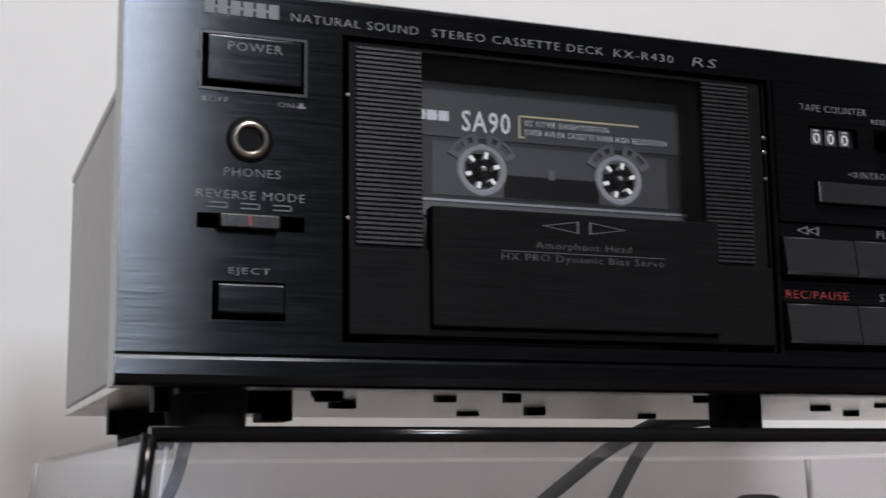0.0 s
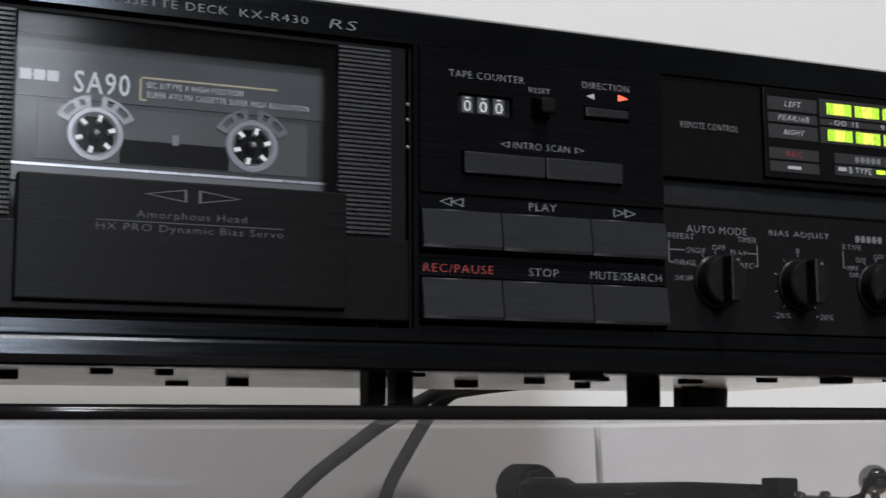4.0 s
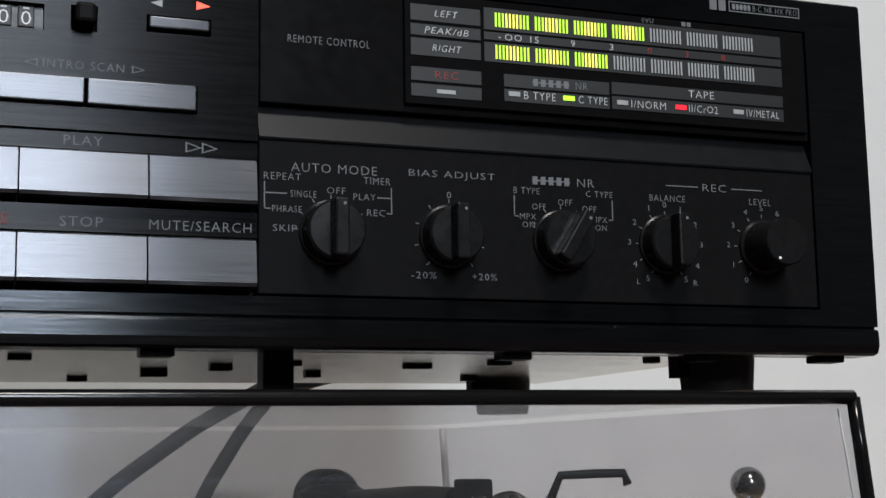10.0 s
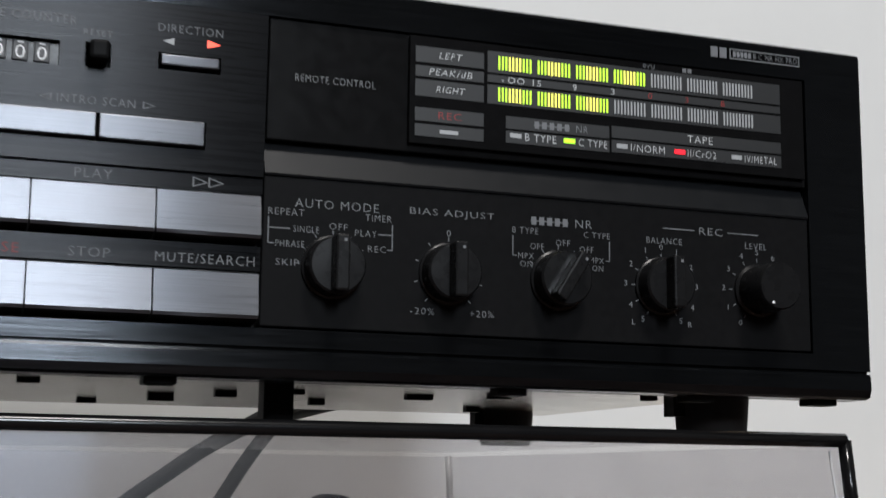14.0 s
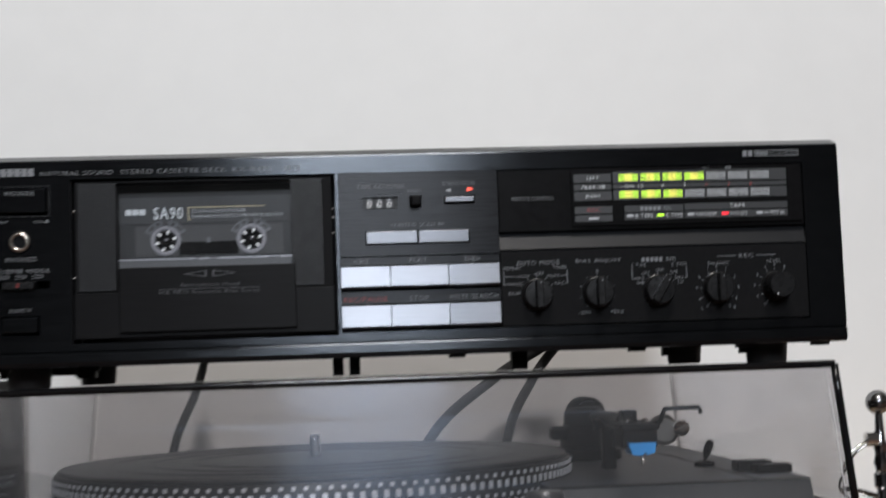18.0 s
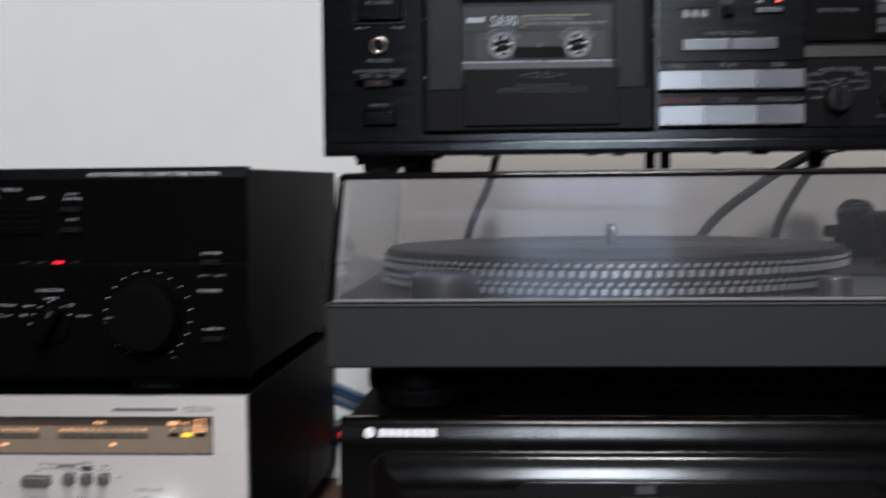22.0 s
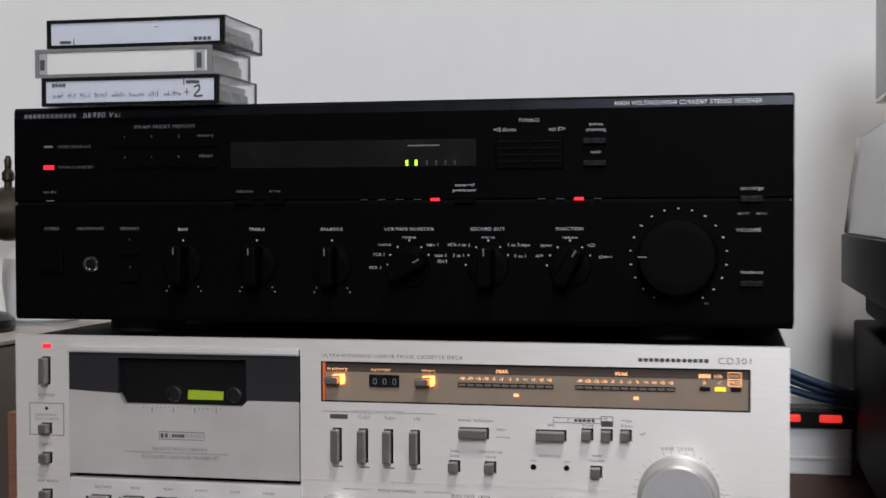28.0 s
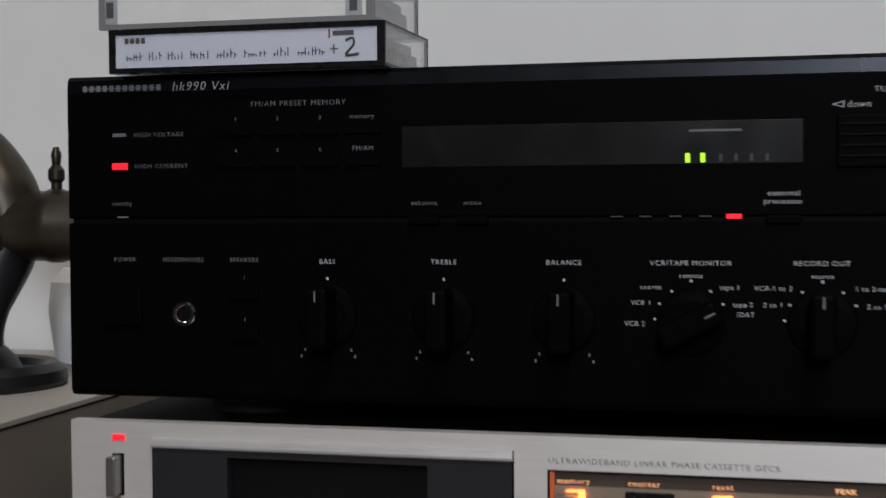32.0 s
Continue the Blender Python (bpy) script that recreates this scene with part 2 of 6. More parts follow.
DULLCASE = mat("dull_black_case", (0.003, 0.003, 0.0032), 0.5, 0, 0.15, 300, spec=0.05)
TAPEPANE = clear("tape_window", (0.85, 0.86, 0.87), 0.1, 1.1, 0.0, dust=0.003)
WALLPAINT = mat("white_wall_paint", (0.76, 0.755, 0.74), 0.85, 0, 0.025, 35, bump=0.06, fine=0.0006)
DARKUNSEEN = mat("dark_unseen_wall", (0.11, 0.10, 0.09), 0.85, 0, 0.08, 35)
WHITE = mat("white_trim", (0.80, 0.80, 0.79), 0.5, 0, 0.03)
FLOORWOOD = mat("brown_laminate", (0.105, 0.062, 0.046), 0.55, 0, 0.45, 8, (2, 60, 2), 0.05, spec=0.12)
REDWOOD = mat("reddish_wood", (0.16, 0.07, 0.04), 0.5, 0, 0.3, 10, (3, 3, 40))
CABINET = mat("greige_cabinet", (0.22, 0.19, 0.16), 0.5, 0, 0.12, 20, (30, 1, 3))
CABTOP = mat("pale_cabinet_top", (0.40, 0.36, 0.32), 0.5, 0, 0.1, 20, (30, 1, 3))
BRONZE = mat("aged_bronze", (0.062, 0.05, 0.036), 0.4, 0.7, 0.75, 38, bump=0.3, fine=0.001)
BRASSY = mat("worn_brass", (0.45, 0.36, 0.16), 0.3, 0.9, 0.3, 120)
IRON = mat("black_cast_iron", (0.02, 0.02, 0.022), 0.35, 0.5, 0.3, 90, bump=0.2)
CARD = mat("brown_cardboard", (0.42, 0.31, 0.20), 0.8, 0, 0.1, 80)
PAPER = mat("pale_paper", (0.66, 0.68, 0.76), 0.7, 0, 0.04, 90)
CREAMPAPER = mat("cream_paper", (0.82, 0.81, 0.77), 0.7, 0, 0.04, 90)
INK = mat("blue_black_ink", (0.05, 0.055, 0.13), 0.6, 0, 0.2)
CABLEBLUE = mat("blue_cable", (0.02, 0.06, 0.13), 0.45, 0, 0.15)
GREENLIT = glow("lit_yellow_green", (0.58, 0.98, 0.05), 1.0)
YELLOWLIT = glow("lit_yellow", (0.97, 0.93, 0.14), 1.15)
GREENLED = glow("lit_green", (0.5, 1.0, 0.03), 1.3)
REDLED = glow("lit_red", (1.0, 0.012, 0.03), 1.3)
AMBERLED = glow("lit_amber", (1.0, 0.6, 0.03), 1.3)
ORANGELAMP = glow("lit_orange_lamp", (1.0, 0.25, 0.055), 4.5)
ORANGEPRINT = glow("lit_orange_print", (1.0, 0.46, 0.2), 1.25)
DIMRED = glow("dim_red_switch", (1.0, 0.045, 0.03), 0.7)
WINDOWGREEN = glow("lit_green_window", (0.42, 0.56, 0.02), 0.42)
SEGOFF = mat("unlit_segment", (0.36, 0.37, 0.38), 0.5, 0, 0.08)
STRIP = mat("dark_grey_legend_strip", (0.0099, 0.0103, 0.0109), 0.5, 0, 0.25, 900)

# ---- shapes; lengths in millimetres ----
MM = 0.001


class Shape:
    def __init__(self):
        self.bm = bmesh.new()

    def box(self, x0, x1, y0, y1, z0, z1, bevel=0.0, seg=2):
        made = bmesh.ops.create_cube(self.bm, size=1)["verts"]
        for v in made:
            v.co = (MM * ((x0 + x1) / 2 + v.co.x * (x1 - x0)), MM * ((y0 + y1) / 2 + v.co.y * (y1 - y0)), MM * ((z0 + z1) / 2 + v.co.z * (z1 - z0)))
        if bevel:
            edges = list({e for v in made for e in v.link_edges})
            bmesh.ops.bevel(self.bm, geom=edges, offset=bevel * MM, segments=seg, profile=0.5, affect="EDGES")
        return self

    def lathe(self, centre, profile, axis="y", seg=32):
        """Turns (radius, height) pairs round an axis through centre; heights run along the axis."""
        cx, cy, cz = centre
        rings = []
        for r, h in profile:
            ring = []
            for k in range(seg):
                a = 2 * math.pi * k / seg
                u, v = max(r, 0.01) * math.cos(a), max(r, 0.01) * math.sin(a)
                co = {"y": (cx + u, cy + h, cz + v), "z": (cx + u, cy + v, cz + h), "x": (cx + h, cy + u, cz + v)}[axis]
                ring.append(self.bm.verts.new([MM * c for c in co]))
            rings.append(ring)
        slope = [math.atan2(q[1] - p[1], q[0] - p[0]) for p, q in zip(profile, profile[1:])]
        for a, b, way in zip(rings, rings[1:], slope):
            for k in range(seg):
                self.bm.faces.new((a[k], a[(k + 1) % seg], b[(k + 1) % seg], b[k])).smooth = abs(math.sin(way)) > 0.05
        for ring, one, two in zip(rings[1:], slope, slope[1:]):
            if abs(math.remainder(two - one, 2 * math.pi)) > 0.6:
                for k in range(seg):
                    self.bm.edges.get((ring[k], ring[(k + 1) % seg])).smooth = False
        for ring in (rings[0], rings[-1]):
            f = self.bm.faces.new(ring)
            for e in f.edges:
                e.smooth = False
        bmesh.ops.recalc_face_normals(self.bm, faces=self.bm.faces)
        return self

    def prism(self, pts, x0, x1, smooth=False):
        """A profile of (y, z) pairs drawn out along x."""
        a = [self.bm.verts.new((MM * x0, MM * y, MM * z)) for y, z in pts]
        b = [self.bm.verts.new((MM * x1, MM * y, MM * z)) for y, z in pts]
        n = len(pts)
        for k in range(n):
            self.bm.faces.new((a[k], a[(k + 1) % n], b[(k + 1) % n], b[k])).smooth = smooth
        for ring in (a, b):
            for e in self.bm.faces.new(ring).edges:
                e.smooth = False
        bmesh.ops.recalc_face_normals(self.bm, faces=self.bm.faces)
        return self

    def slab(self, pts, y0, y1):
        """An outline of (x, z) pairs drawn out along y."""
        a = [self.bm.verts.new((MM * x, MM * y0, MM * z)) for x, z in pts]
        b = [self.bm.verts.new((MM * x, MM * y1, MM * z)) for x, z in pts]
        n = len(pts)
        for k in range(n):
            self.bm.faces.new((a[k], a[(k + 1) % n], b[(k + 1) % n], b[k]))
        self.bm.faces.new(a)
        self.bm.faces.new(b)
        bmesh.ops.recalc_face_normals(self.bm, faces=self.bm.faces)
        return self

    def tube(self, pts, r, seg=10, smooth=6):
        """A round cable through points; pts in mm."""
        p = [Vector(q) for q in pts]
        path = []
        for i in range(len(p) - 1):
            a, b, c, d = p[max(i - 1, 0)], p[i], p[i + 1], p[min(i + 2, len(p) - 1)]
            for k in range(smooth):
                t = k / smooth
                path.append(0.5 * ((2 * b) + (c - a) * t + (2 * a - 5 * b + 4 * c - d) * t * t + (3 * b - a - 3 * c + d) * t ** 3))
        path.append(p[-1])
        rings = []
        for i, q in enumerate(path):
            ahead = (path[min(i + 1, len(path) - 1)] - path[max(i - 1, 0)]).normalized()
            side = ahead.cross(Vector((0.3, 0.9, 0.2))).normalized()
            up = side.cross(ahead)
            rr = r(i / (len(path) - 1)) if callable(r) else r
            rings.append([self.bm.verts.new(MM * (q + rr * (math.cos(2 * math.pi * k / seg) * side + math.sin(2 * math.pi * k / seg) * up))) for k in range(seg)])
        for a, b in zip(rings, rings[1:]):
            for k in range(seg):
                self.bm.faces.new((a[k], a[(k + 1) % seg], b[(k + 1) % seg], b[k])).smooth = True
        self.bm.faces.new(rings[0])
        self.bm.faces.new(rings[-1])
        bmesh.ops.recalc_face_normals(self.bm, faces=self.bm.faces)
        return self

    def plate(self, x0, x1, z0, z1, y0, y1, holes):
        """An upright plate with rectangular openings right through it."""
        xs = sorted({x0, x1, *[h[0] for h in holes], *[h[1] for h in holes]})
        zs = sorted({z0, z1, *[h[2] for h in holes], *[h[3] for h in holes]})

        def full(i, j):
            if not (0 <= i < len(xs) - 1 and 0 <= j < len(zs) - 1):
                return False
            cx, cz = (xs[i] + xs[i + 1]) / 2, (zs[j] + zs[j + 1]) / 2
            return not any(h[0] < cx < h[1] and h[2] < cz < h[3] for h in holes)

        vs = {}

        def v(x, y, z):
            if (x, y, z) not in vs:
                vs[x, y, z] = self.bm.verts.new((x * MM, y * MM, z * MM))
            return vs[x, y, z]

        for i in range(len(xs) - 1):
            for j in range(len(zs) - 1):
                if not full(i, j):
                    continue
                a, b, c, d = xs[i], xs[i + 1], zs[j], zs[j + 1]
                self.bm.faces.new((v(a, y0, c), v(b, y0, c), v(b, y0, d), v(a, y0, d)))
                self.bm.faces.new((v(a, y1, c), v(a, y1, d), v(b, y1, d), v(b, y1, c)))
                for di, dj, p, q in ((-1, 0, (a, c), (a, d)), (1, 0, (b, d), (b, c)), (0, -1, (b, c), (a, c)), (0, 1, (a, d), (b, d))):
                    if not full(i + di, j + dj):
                        self.bm.faces.new((v(p[0], y0, p[1]), v(q[0], y0, q[1]), v(q[0], y1, q[1]), v(p[0], y1, p[1])))
        bmesh.ops.recalc_face_normals(self.bm, faces=self.bm.faces)
        return self


def thing(name, x, y, z, label, category, group="", kind=""):
    """An Empty at the base of a thing; millimetres."""
    ob = new(name)
    ob.location = (x * MM, y * MM, z * MM)
    ob.empty_display_size = 0.01
    return tagged(ob, label, category, group, kind)


def under(ob, parent):
    ob.parent = parent
    if parent.parent is None:
        ob.matrix_parent_inverse = Matrix.Translation(-parent.location)
    return ob


def mesh_of(name, shape, material):
    me = bpy.data.meshes.new(name)
    shape.bm.to_mesh(me)
    shape.bm.free()
    me.materials.append(material)
    return me


def part(name, shape, material, parent=None, label=""):
    ob = new(name, mesh_of(name, shape, material))
    if parent is not None:
        under(ob, parent)
    return tagged(ob, label)


def repeat(name, me, parent, x=0, y=0, z=0):
    """One more piece on a shared mesh, moved by millimetres."""
    ob = new(name, me)
    under(ob, parent)
    ob.location = (x * MM, y * MM, z * MM)
    return ob


def letters(body, size, wide=1.0, bold=0.0):
    cu = bpy.data.curves.new("lettering", "FONT")
    cu.body, cu.size, cu.resolution_u, cu.offset, cu.space_character = body, size, 2, bold, 1.14
    ob = bpy.data.objects.new("lettering", cu)
    me = bpy.data.meshes.new_from_object(ob)
    bpy.data.objects.remove(ob)
    bpy.data.curves.remove(cu)
    return me


def write(parent, body, x0, x1, z0, z1, y, material, slant=0.0, bold=-0.010):
    """Lettering on an upright front, fitted between x0 and x1 and from z0 to z1, at depth y."""
    me = letters(body, 1.0, 1.0, bold)
    co = np.empty(len(me.vertices) * 3)
    me.vertices.foreach_get("co", co)
    co = co.reshape(-1, 3)
    lo, hi = co.min(0), co.max(0)
    u = (co[:, 0] - lo[0]) / (hi[0] - lo[0])
    w = (co[:, 1] - lo[1]) / max(hi[1] - lo[1], 1e-6)
    out = np.stack([MM * (x0 + u * (x1 - x0) + slant * w * (z1 - z0)), np.full(len(u), MM * y), MM * (z0 + w * (z1 - z0))], 1)
    me.vertices.foreach_set("co", out.ravel())
    me.materials.append(material)
    ob = new("lettering", me)
    under(ob, parent)
    return ob


def caption(parent, body, cx, cz, height, y, material, wide=1.0, bold=-0.003):
    """Lettering centred at cx, cz, with capitals of that height."""
    me = letters(body, 1.0, 1.0, bold)
    co = np.empty(len(me.vertices) * 3)
    me.vertices.foreach_get("co", co)
    co = co.reshape(-1, 3)
    k = height / 0.70
    mid = (co[:, 0].min() + co[:, 0].max()) / 2
    out = np.stack([MM * (cx + (co[:, 0] - mid) * k * wide * 1.1), np.full(len(co), MM * y), MM * (cz + (co[:, 1] - 0.35) * k)], 1)
    me.vertices.foreach_set("co", out.ravel())
    me.materials.append(material)
    ob = new("lettering", me)
    under(ob, parent)
    return ob


def blocks(name, parent, x0, x1, z0, z1, y, n, material, fill=0.72):
    """A word that is not spelt: n plain blocks of its size."""
    s = Shape()
    w = (x1 - x0) / n
    for k in range(n):
        s.box(x0 + k * w + w * (1 - fill) / 2, x0 + (k + 1) * w - w * (1 - fill) / 2, y, y + 0.15, z0, z1)
    s.box(x0 + w * 0.1, x1 - w * 0.1, y + 0.02, y + 0.12, z0 + (z1 - z0) * 0.42, z0 + (z1 - z0) * 0.58)
    return part(name, s, material, parent)


def line(parent, x0, x1, z0, z1, y, material, name="printed_line"):
    return part(name, Shape().box(x0, x1, y, y + 0.12, z0, z1), material, parent)


def outline(name, pts, y0, y1, material, parent, w=0.3):
    """A thin line round a closed figure of (x, z) corners."""
    s = Shape()
    mx, mz = sum(p[0] for p in pts) / len(pts), sum(p[1] for p in pts) / len(pts)
    for a, b in zip(pts, pts[1:] + pts[:1]):
        ia, ib = [(p[0] + (mx - p[0]) * 0.28, p[1] + (mz - p[1]) * 0.28) for p in (a, b)]
        s.slab([a, b, ib, ia], y0, y1)
    return part(name, s, material, parent)


# ---- the room ----
FLOOR = -7.0
room_floor = part("floor", Shape().box(-2300, 2300, -3300, 420, FLOOR - 40, FLOOR - 4), PIT)
tagged(room_floor, "brown wood-look laminate floor of long planks", "floor", kind="structure")
plank = mesh_of("plank", Shape().box(-600, 600, -62, 62, FLOOR - 4.02, FLOOR, 0.8, 1), FLOORWOOD)
for row in range(9):
    for col in range(-1, 2):
        repeat("plank", plank, room_floor, col * 1202 + (row % 3) * 310 - 180, 330 - row * 125.2, 0)

wall = part("wall_north", Shape().box(-2300, 2300, 405, 480, FLOOR - 40, 2500), WALLPAINT)
tagged(wall, "plain off-white painted wall with fine roller grain", "wall", kind="structure")
# unseen walls and ceiling, added dark so the metal mirrors little light
wall = part("wall_south", Shape().plate(-2300, 2300, FLOOR - 40, 2500, -3300, -3200, [(20, 520, 1000, 2100)]), DARKUNSEEN)
tagged(wall, "unseen dark taupe wall with a window opening, added to keep reflections low", "wall", kind="structure")
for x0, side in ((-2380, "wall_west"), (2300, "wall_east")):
    wall = part(side, Shape().box(x0, x0 + 80, -3300, 405, FLOOR - 40, 2500), DARKUNSEEN)
    tagged(wall, "unseen dark taupe side wall, added to keep reflections low", "wall", kind="structure")
roof = part("ceiling", Shape().box(-2300, 2300, -3300, 405, 2420, 2500), DARKUNSEEN)
tagged(roof, "unseen dark taupe ceiling, added to keep reflections low", "ceiling", kind="structure")
skirting = part("baseboard", Shape().prism([(405, FLOOR), (393, FLOOR), (393, 48), (396, 53), (405, 55)], -2300, 2300), WHITE)
tagged(skirting, "white painted baseboard along the wall", "baseboard", kind="structure")

# ---- cassette deck on top of the turntable ----
D0, D1 = 258.4, 358.0
deck = thing("cassette_deck", 217, 100, 247, "black brushed-metal stereo cassette deck standing on the turntable cover", "cassette deck")
HOLES = [(54.9, 182.2, 269.6, 348.6), (18.6, 45.2, 331.3, 345.6), (18.4, 45.2, 296.4, 300.2), (22.2, 40.6, 274.0, 283.8),
         (183.6, 416.6, 270.6, 348.6), (27.8, 34.6, 315.6, 322.4)]
part("faceplate", Shape().plate(0, 435, 266.2, D1 - 1.2, 0, 12, HOLES), BRUSHED, deck)
part("top_edge", Shape().prism([(0, D1 - 1.2), (0.4, D1 - 0.3), (1.2, D1 + 0.2), (7.6, 360.8), (9.0, 361.2), (14, 361.2), (14, D1 - 1.2)], 0, 435), BRUSHED, deck)
part("lower_lip", Shape().prism([(0.3, 265.4), (-0.2, 264.6), (-0.3, 261.0), (0.6, 259.0), (2.6, D0), (12, D0), (12, 266.2), (1.5, 266.2), (1.5, 265.6)], 0, 435), BRUSHED, deck)
part("body_case", Shape().box(9, 426, 30, 212, 264, 351, 1.2).plate(9, 426, 264, 351, 12.2, 30, [(50, 187, 267, 350)]), STEEL, deck, "grey coated steel case")
part("top_cover", Shape().box(8.6, 426.4, 12, 212.4, 351, 354.5, 1.0), STEEL, deck)
part("bottom_plate", Shape().box(9, 426, 12, 212, 261.8, 264), ZINC, deck, "bare zinc-plated bottom plate")
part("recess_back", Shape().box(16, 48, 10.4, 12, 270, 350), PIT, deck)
part("side_vent", Shape().box(8.6, 9, 44, 58, 283, 295), PIT, deck)
# power key
power = part("power_button", Shape().box(20.0, 44.0, -1.6, 10, 333.0, 344.8, 0.5), BRUSHED, deck)
part("bezel", Shape().plate(18.2, 45.6, 330.9, 346.0, -0.35, 0, [(18.9, 44.9, 331.6, 345.3)]), SATIN, power)
write(power, "POWER", 25.2, 38.8, 341.0, 343.2, -1.75, PRINT)
caption(deck, "OFF", 23.2, 328.6, 1.3, -0.15, PRINTDIM, 1.3)
caption(deck, "ON", 40.2, 328.6, 1.3, -0.15, PRINTDIM, 1.3)
part("off_mark", Shape().box(19.0, 20.3, -0.15, 0, 328.0, 329.2), PRINTDIM, deck)
part("on_mark", Shape().box(43.0, 45.2, -0.15, 0, 328.0, 328.6).box(43.6, 44.6, -0.15, 0, 328.6, 329.4), PRINTDIM, deck)
# headphone socket
jack = part("headphone_socket", Shape().lathe((31.2, 0, 319), [(3.1, 9), (3.1, -0.3), (3.3, -0.9), (3.8, -1.2), (4.3, -1.1), (4.8, -0.6), (5.0, 0.2), (5.0, 3)], "y", 48), RINGMETAL, deck, "chrome ring of the headphone socket")
part("socket_hole", Shape().lathe((31.2, 0, 319), [(3.05, 1.4), (3.05, 9)], "y", 24), PIT, jack)
part("socket_collar", Shape().lathe((31.2, 0, 319), [(4.9, 0.5), (4.9, -0.5), (5.6, -0.3), (5.9, 0.0)], "y", 48), PIT, jack)
write(deck, "PHONES", 24.9, 38.9, 309.6, 311.7, -0.15, PRINT)
write(deck, "REVERSE MODE", 18.2, 45.2, 303.9, 306.0, -0.15, PRINT)
for cx in (23.5, 31.5, 39.5):
    part("mode_mark", Shape().box(cx - 2.4, cx + 2.4, -0.15, 0, 302.7, 303.0).box(cx - 2.4, cx + 2.4, -0.15, 0, 301.5, 301.8).box(cx + 2.1, cx + 2.4, -0.15, 0, 301.5, 303.0), PRINTDIM, deck)
slide = part("mode_slider", Shape().box(23.4, 38.4, -3.2, 8, 296.2, 299.7, 0.4), SATIN, deck)
part("red_mark", Shape().box(30.5, 31.1, -3.35, -3.2, 296.9, 299.2), REDPRINT, slide)
write(deck, "EJECT", 26.4, 36.6, 285.0, 287.0, -0.15, PRINT)
ej = part("eject_button", Shape().box(23.2, 39.8, -2.6, 10, 275.6, 282.8, 0.6), BRUSHED, deck)
part("bezel", Shape().plate(21.4, 41.4, 273.4, 284.4, -0.3, 0, [(22.4, 40.4, 274.2, 283.6)]), BRUSHED, ej)
# title line
blocks("maker_mark", deck, 19.0, 38.5, 350.6, 354.4, -0.15, 6, PRINT, 0.8)
write(deck, "NATURAL SOUND", 41.4, 75.5, 350.6, 352.8, -0.15, PRINT)
write(deck, "STEREO CASSETTE DECK", 79.3, 129.6, 350.6, 352.8, -0.15, PRINT)
write(deck, "KX-R430", 132.9, 151.6, 350.6, 352.8, -0.15, PRINT)
write(deck, "RS", 157.6, 165.2, 350.4, 353.0, -0.15, PRINTDIM, 0.3)
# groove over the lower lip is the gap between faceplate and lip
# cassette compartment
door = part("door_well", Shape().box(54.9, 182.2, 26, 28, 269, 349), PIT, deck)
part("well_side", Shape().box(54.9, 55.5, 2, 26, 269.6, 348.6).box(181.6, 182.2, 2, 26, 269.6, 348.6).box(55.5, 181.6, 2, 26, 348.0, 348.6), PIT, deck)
glass = part("door_window", Shape().box(77.4, 161.0, 2.0, 3.4, 295, 346.6), WINDOW, deck, "dark clear window of the cassette door")
frame_bm = Shape().plate(57.0, 180.2, 293.8, 347.4, 1.2, 5.0, [(76.8, 161.4, 295.0, 346.4)])
part("door_frame", frame_bm, PLASTIC, deck)
rows = 42
for gx0, gx1 in ((58.7, 76.4), (160.6, 175.6)):
    rib = mesh_of("grille_rib", Shape().prism([(1.3, 0.0), (0.3, 0.1), (0.3, 0.75), (1.3, 0.95)], gx0, gx1), GRILLE)
    for k in range(rows):
        repeat("grille_rib", rib, deck, 0, 0, 294.6 + k * 1.24)
    count = 20 if gx0 < 100 else 17
    upright = mesh_of("grille_bar", Shape().box(-0.13, 0.13, 0.2, 1.25, 294.6, 346.6), PIT)
    for k in range(count):
        repeat("grille_bar", upright, deck, gx0 + (k + 0.5) * (gx1 - gx0) / count, 0, 0)
part("lower_door", Shape().box(56.6, 180.6, -0.2, 10, 271.6, 293.6, 0.4), DOORBLACK, deck)
flap = part("head_flap", Shape().box(78.0, 162.2, -2.4, 2.6, 274.0, 305.0, 0.5), DOORBLACK, deck)
for pts in (((108.4, 301.3), (119.4, 303.0), (119.4, 299.6)), ((133.6, 301.3), (122.4, 303.0), (122.4, 299.6))):
    s = Shape()
    c = (sum(p[0] for p in pts) / 3, sum(p[1] for p in pts) / 3)
    for a, b in zip(pts, pts[1:] + pts[:1]):
        ia, ib = [(c[0] + (p[0] - c[0]) * 0.82, c[1] + (p[1] - c[1]) * 0.78) for p in (a, b)]
        s.slab([a, b, ib, ia], -2.55, -2.4)
    part("arrow_outline", s, DARKPRINT, flap)
write(flap, "Amorphous Head", 106.8, 134.9, 294.6, 297.0, -2.55, DARKPRINT)
line(flap, 97.0, 144.8, 294.05, 294.25, -2.52, DARKPRINT)
write(flap, "HX PRO Dynamic Bias Servo", 97.0, 144.7, 291.2, 293.6, -2.55, DARKPRINT)
for cx, cz in ((56.6, 333), (56.6, 301), (180.8, 331.5), (180.8, 327.2), (180.8, 319.5)):
    part("hinge_pin", Shape().lathe((cx, 1.2, cz), [(0.55, 0), (0.55, -0.4), (0.25, -0.6)], "y", 10), BUTTON, deck)
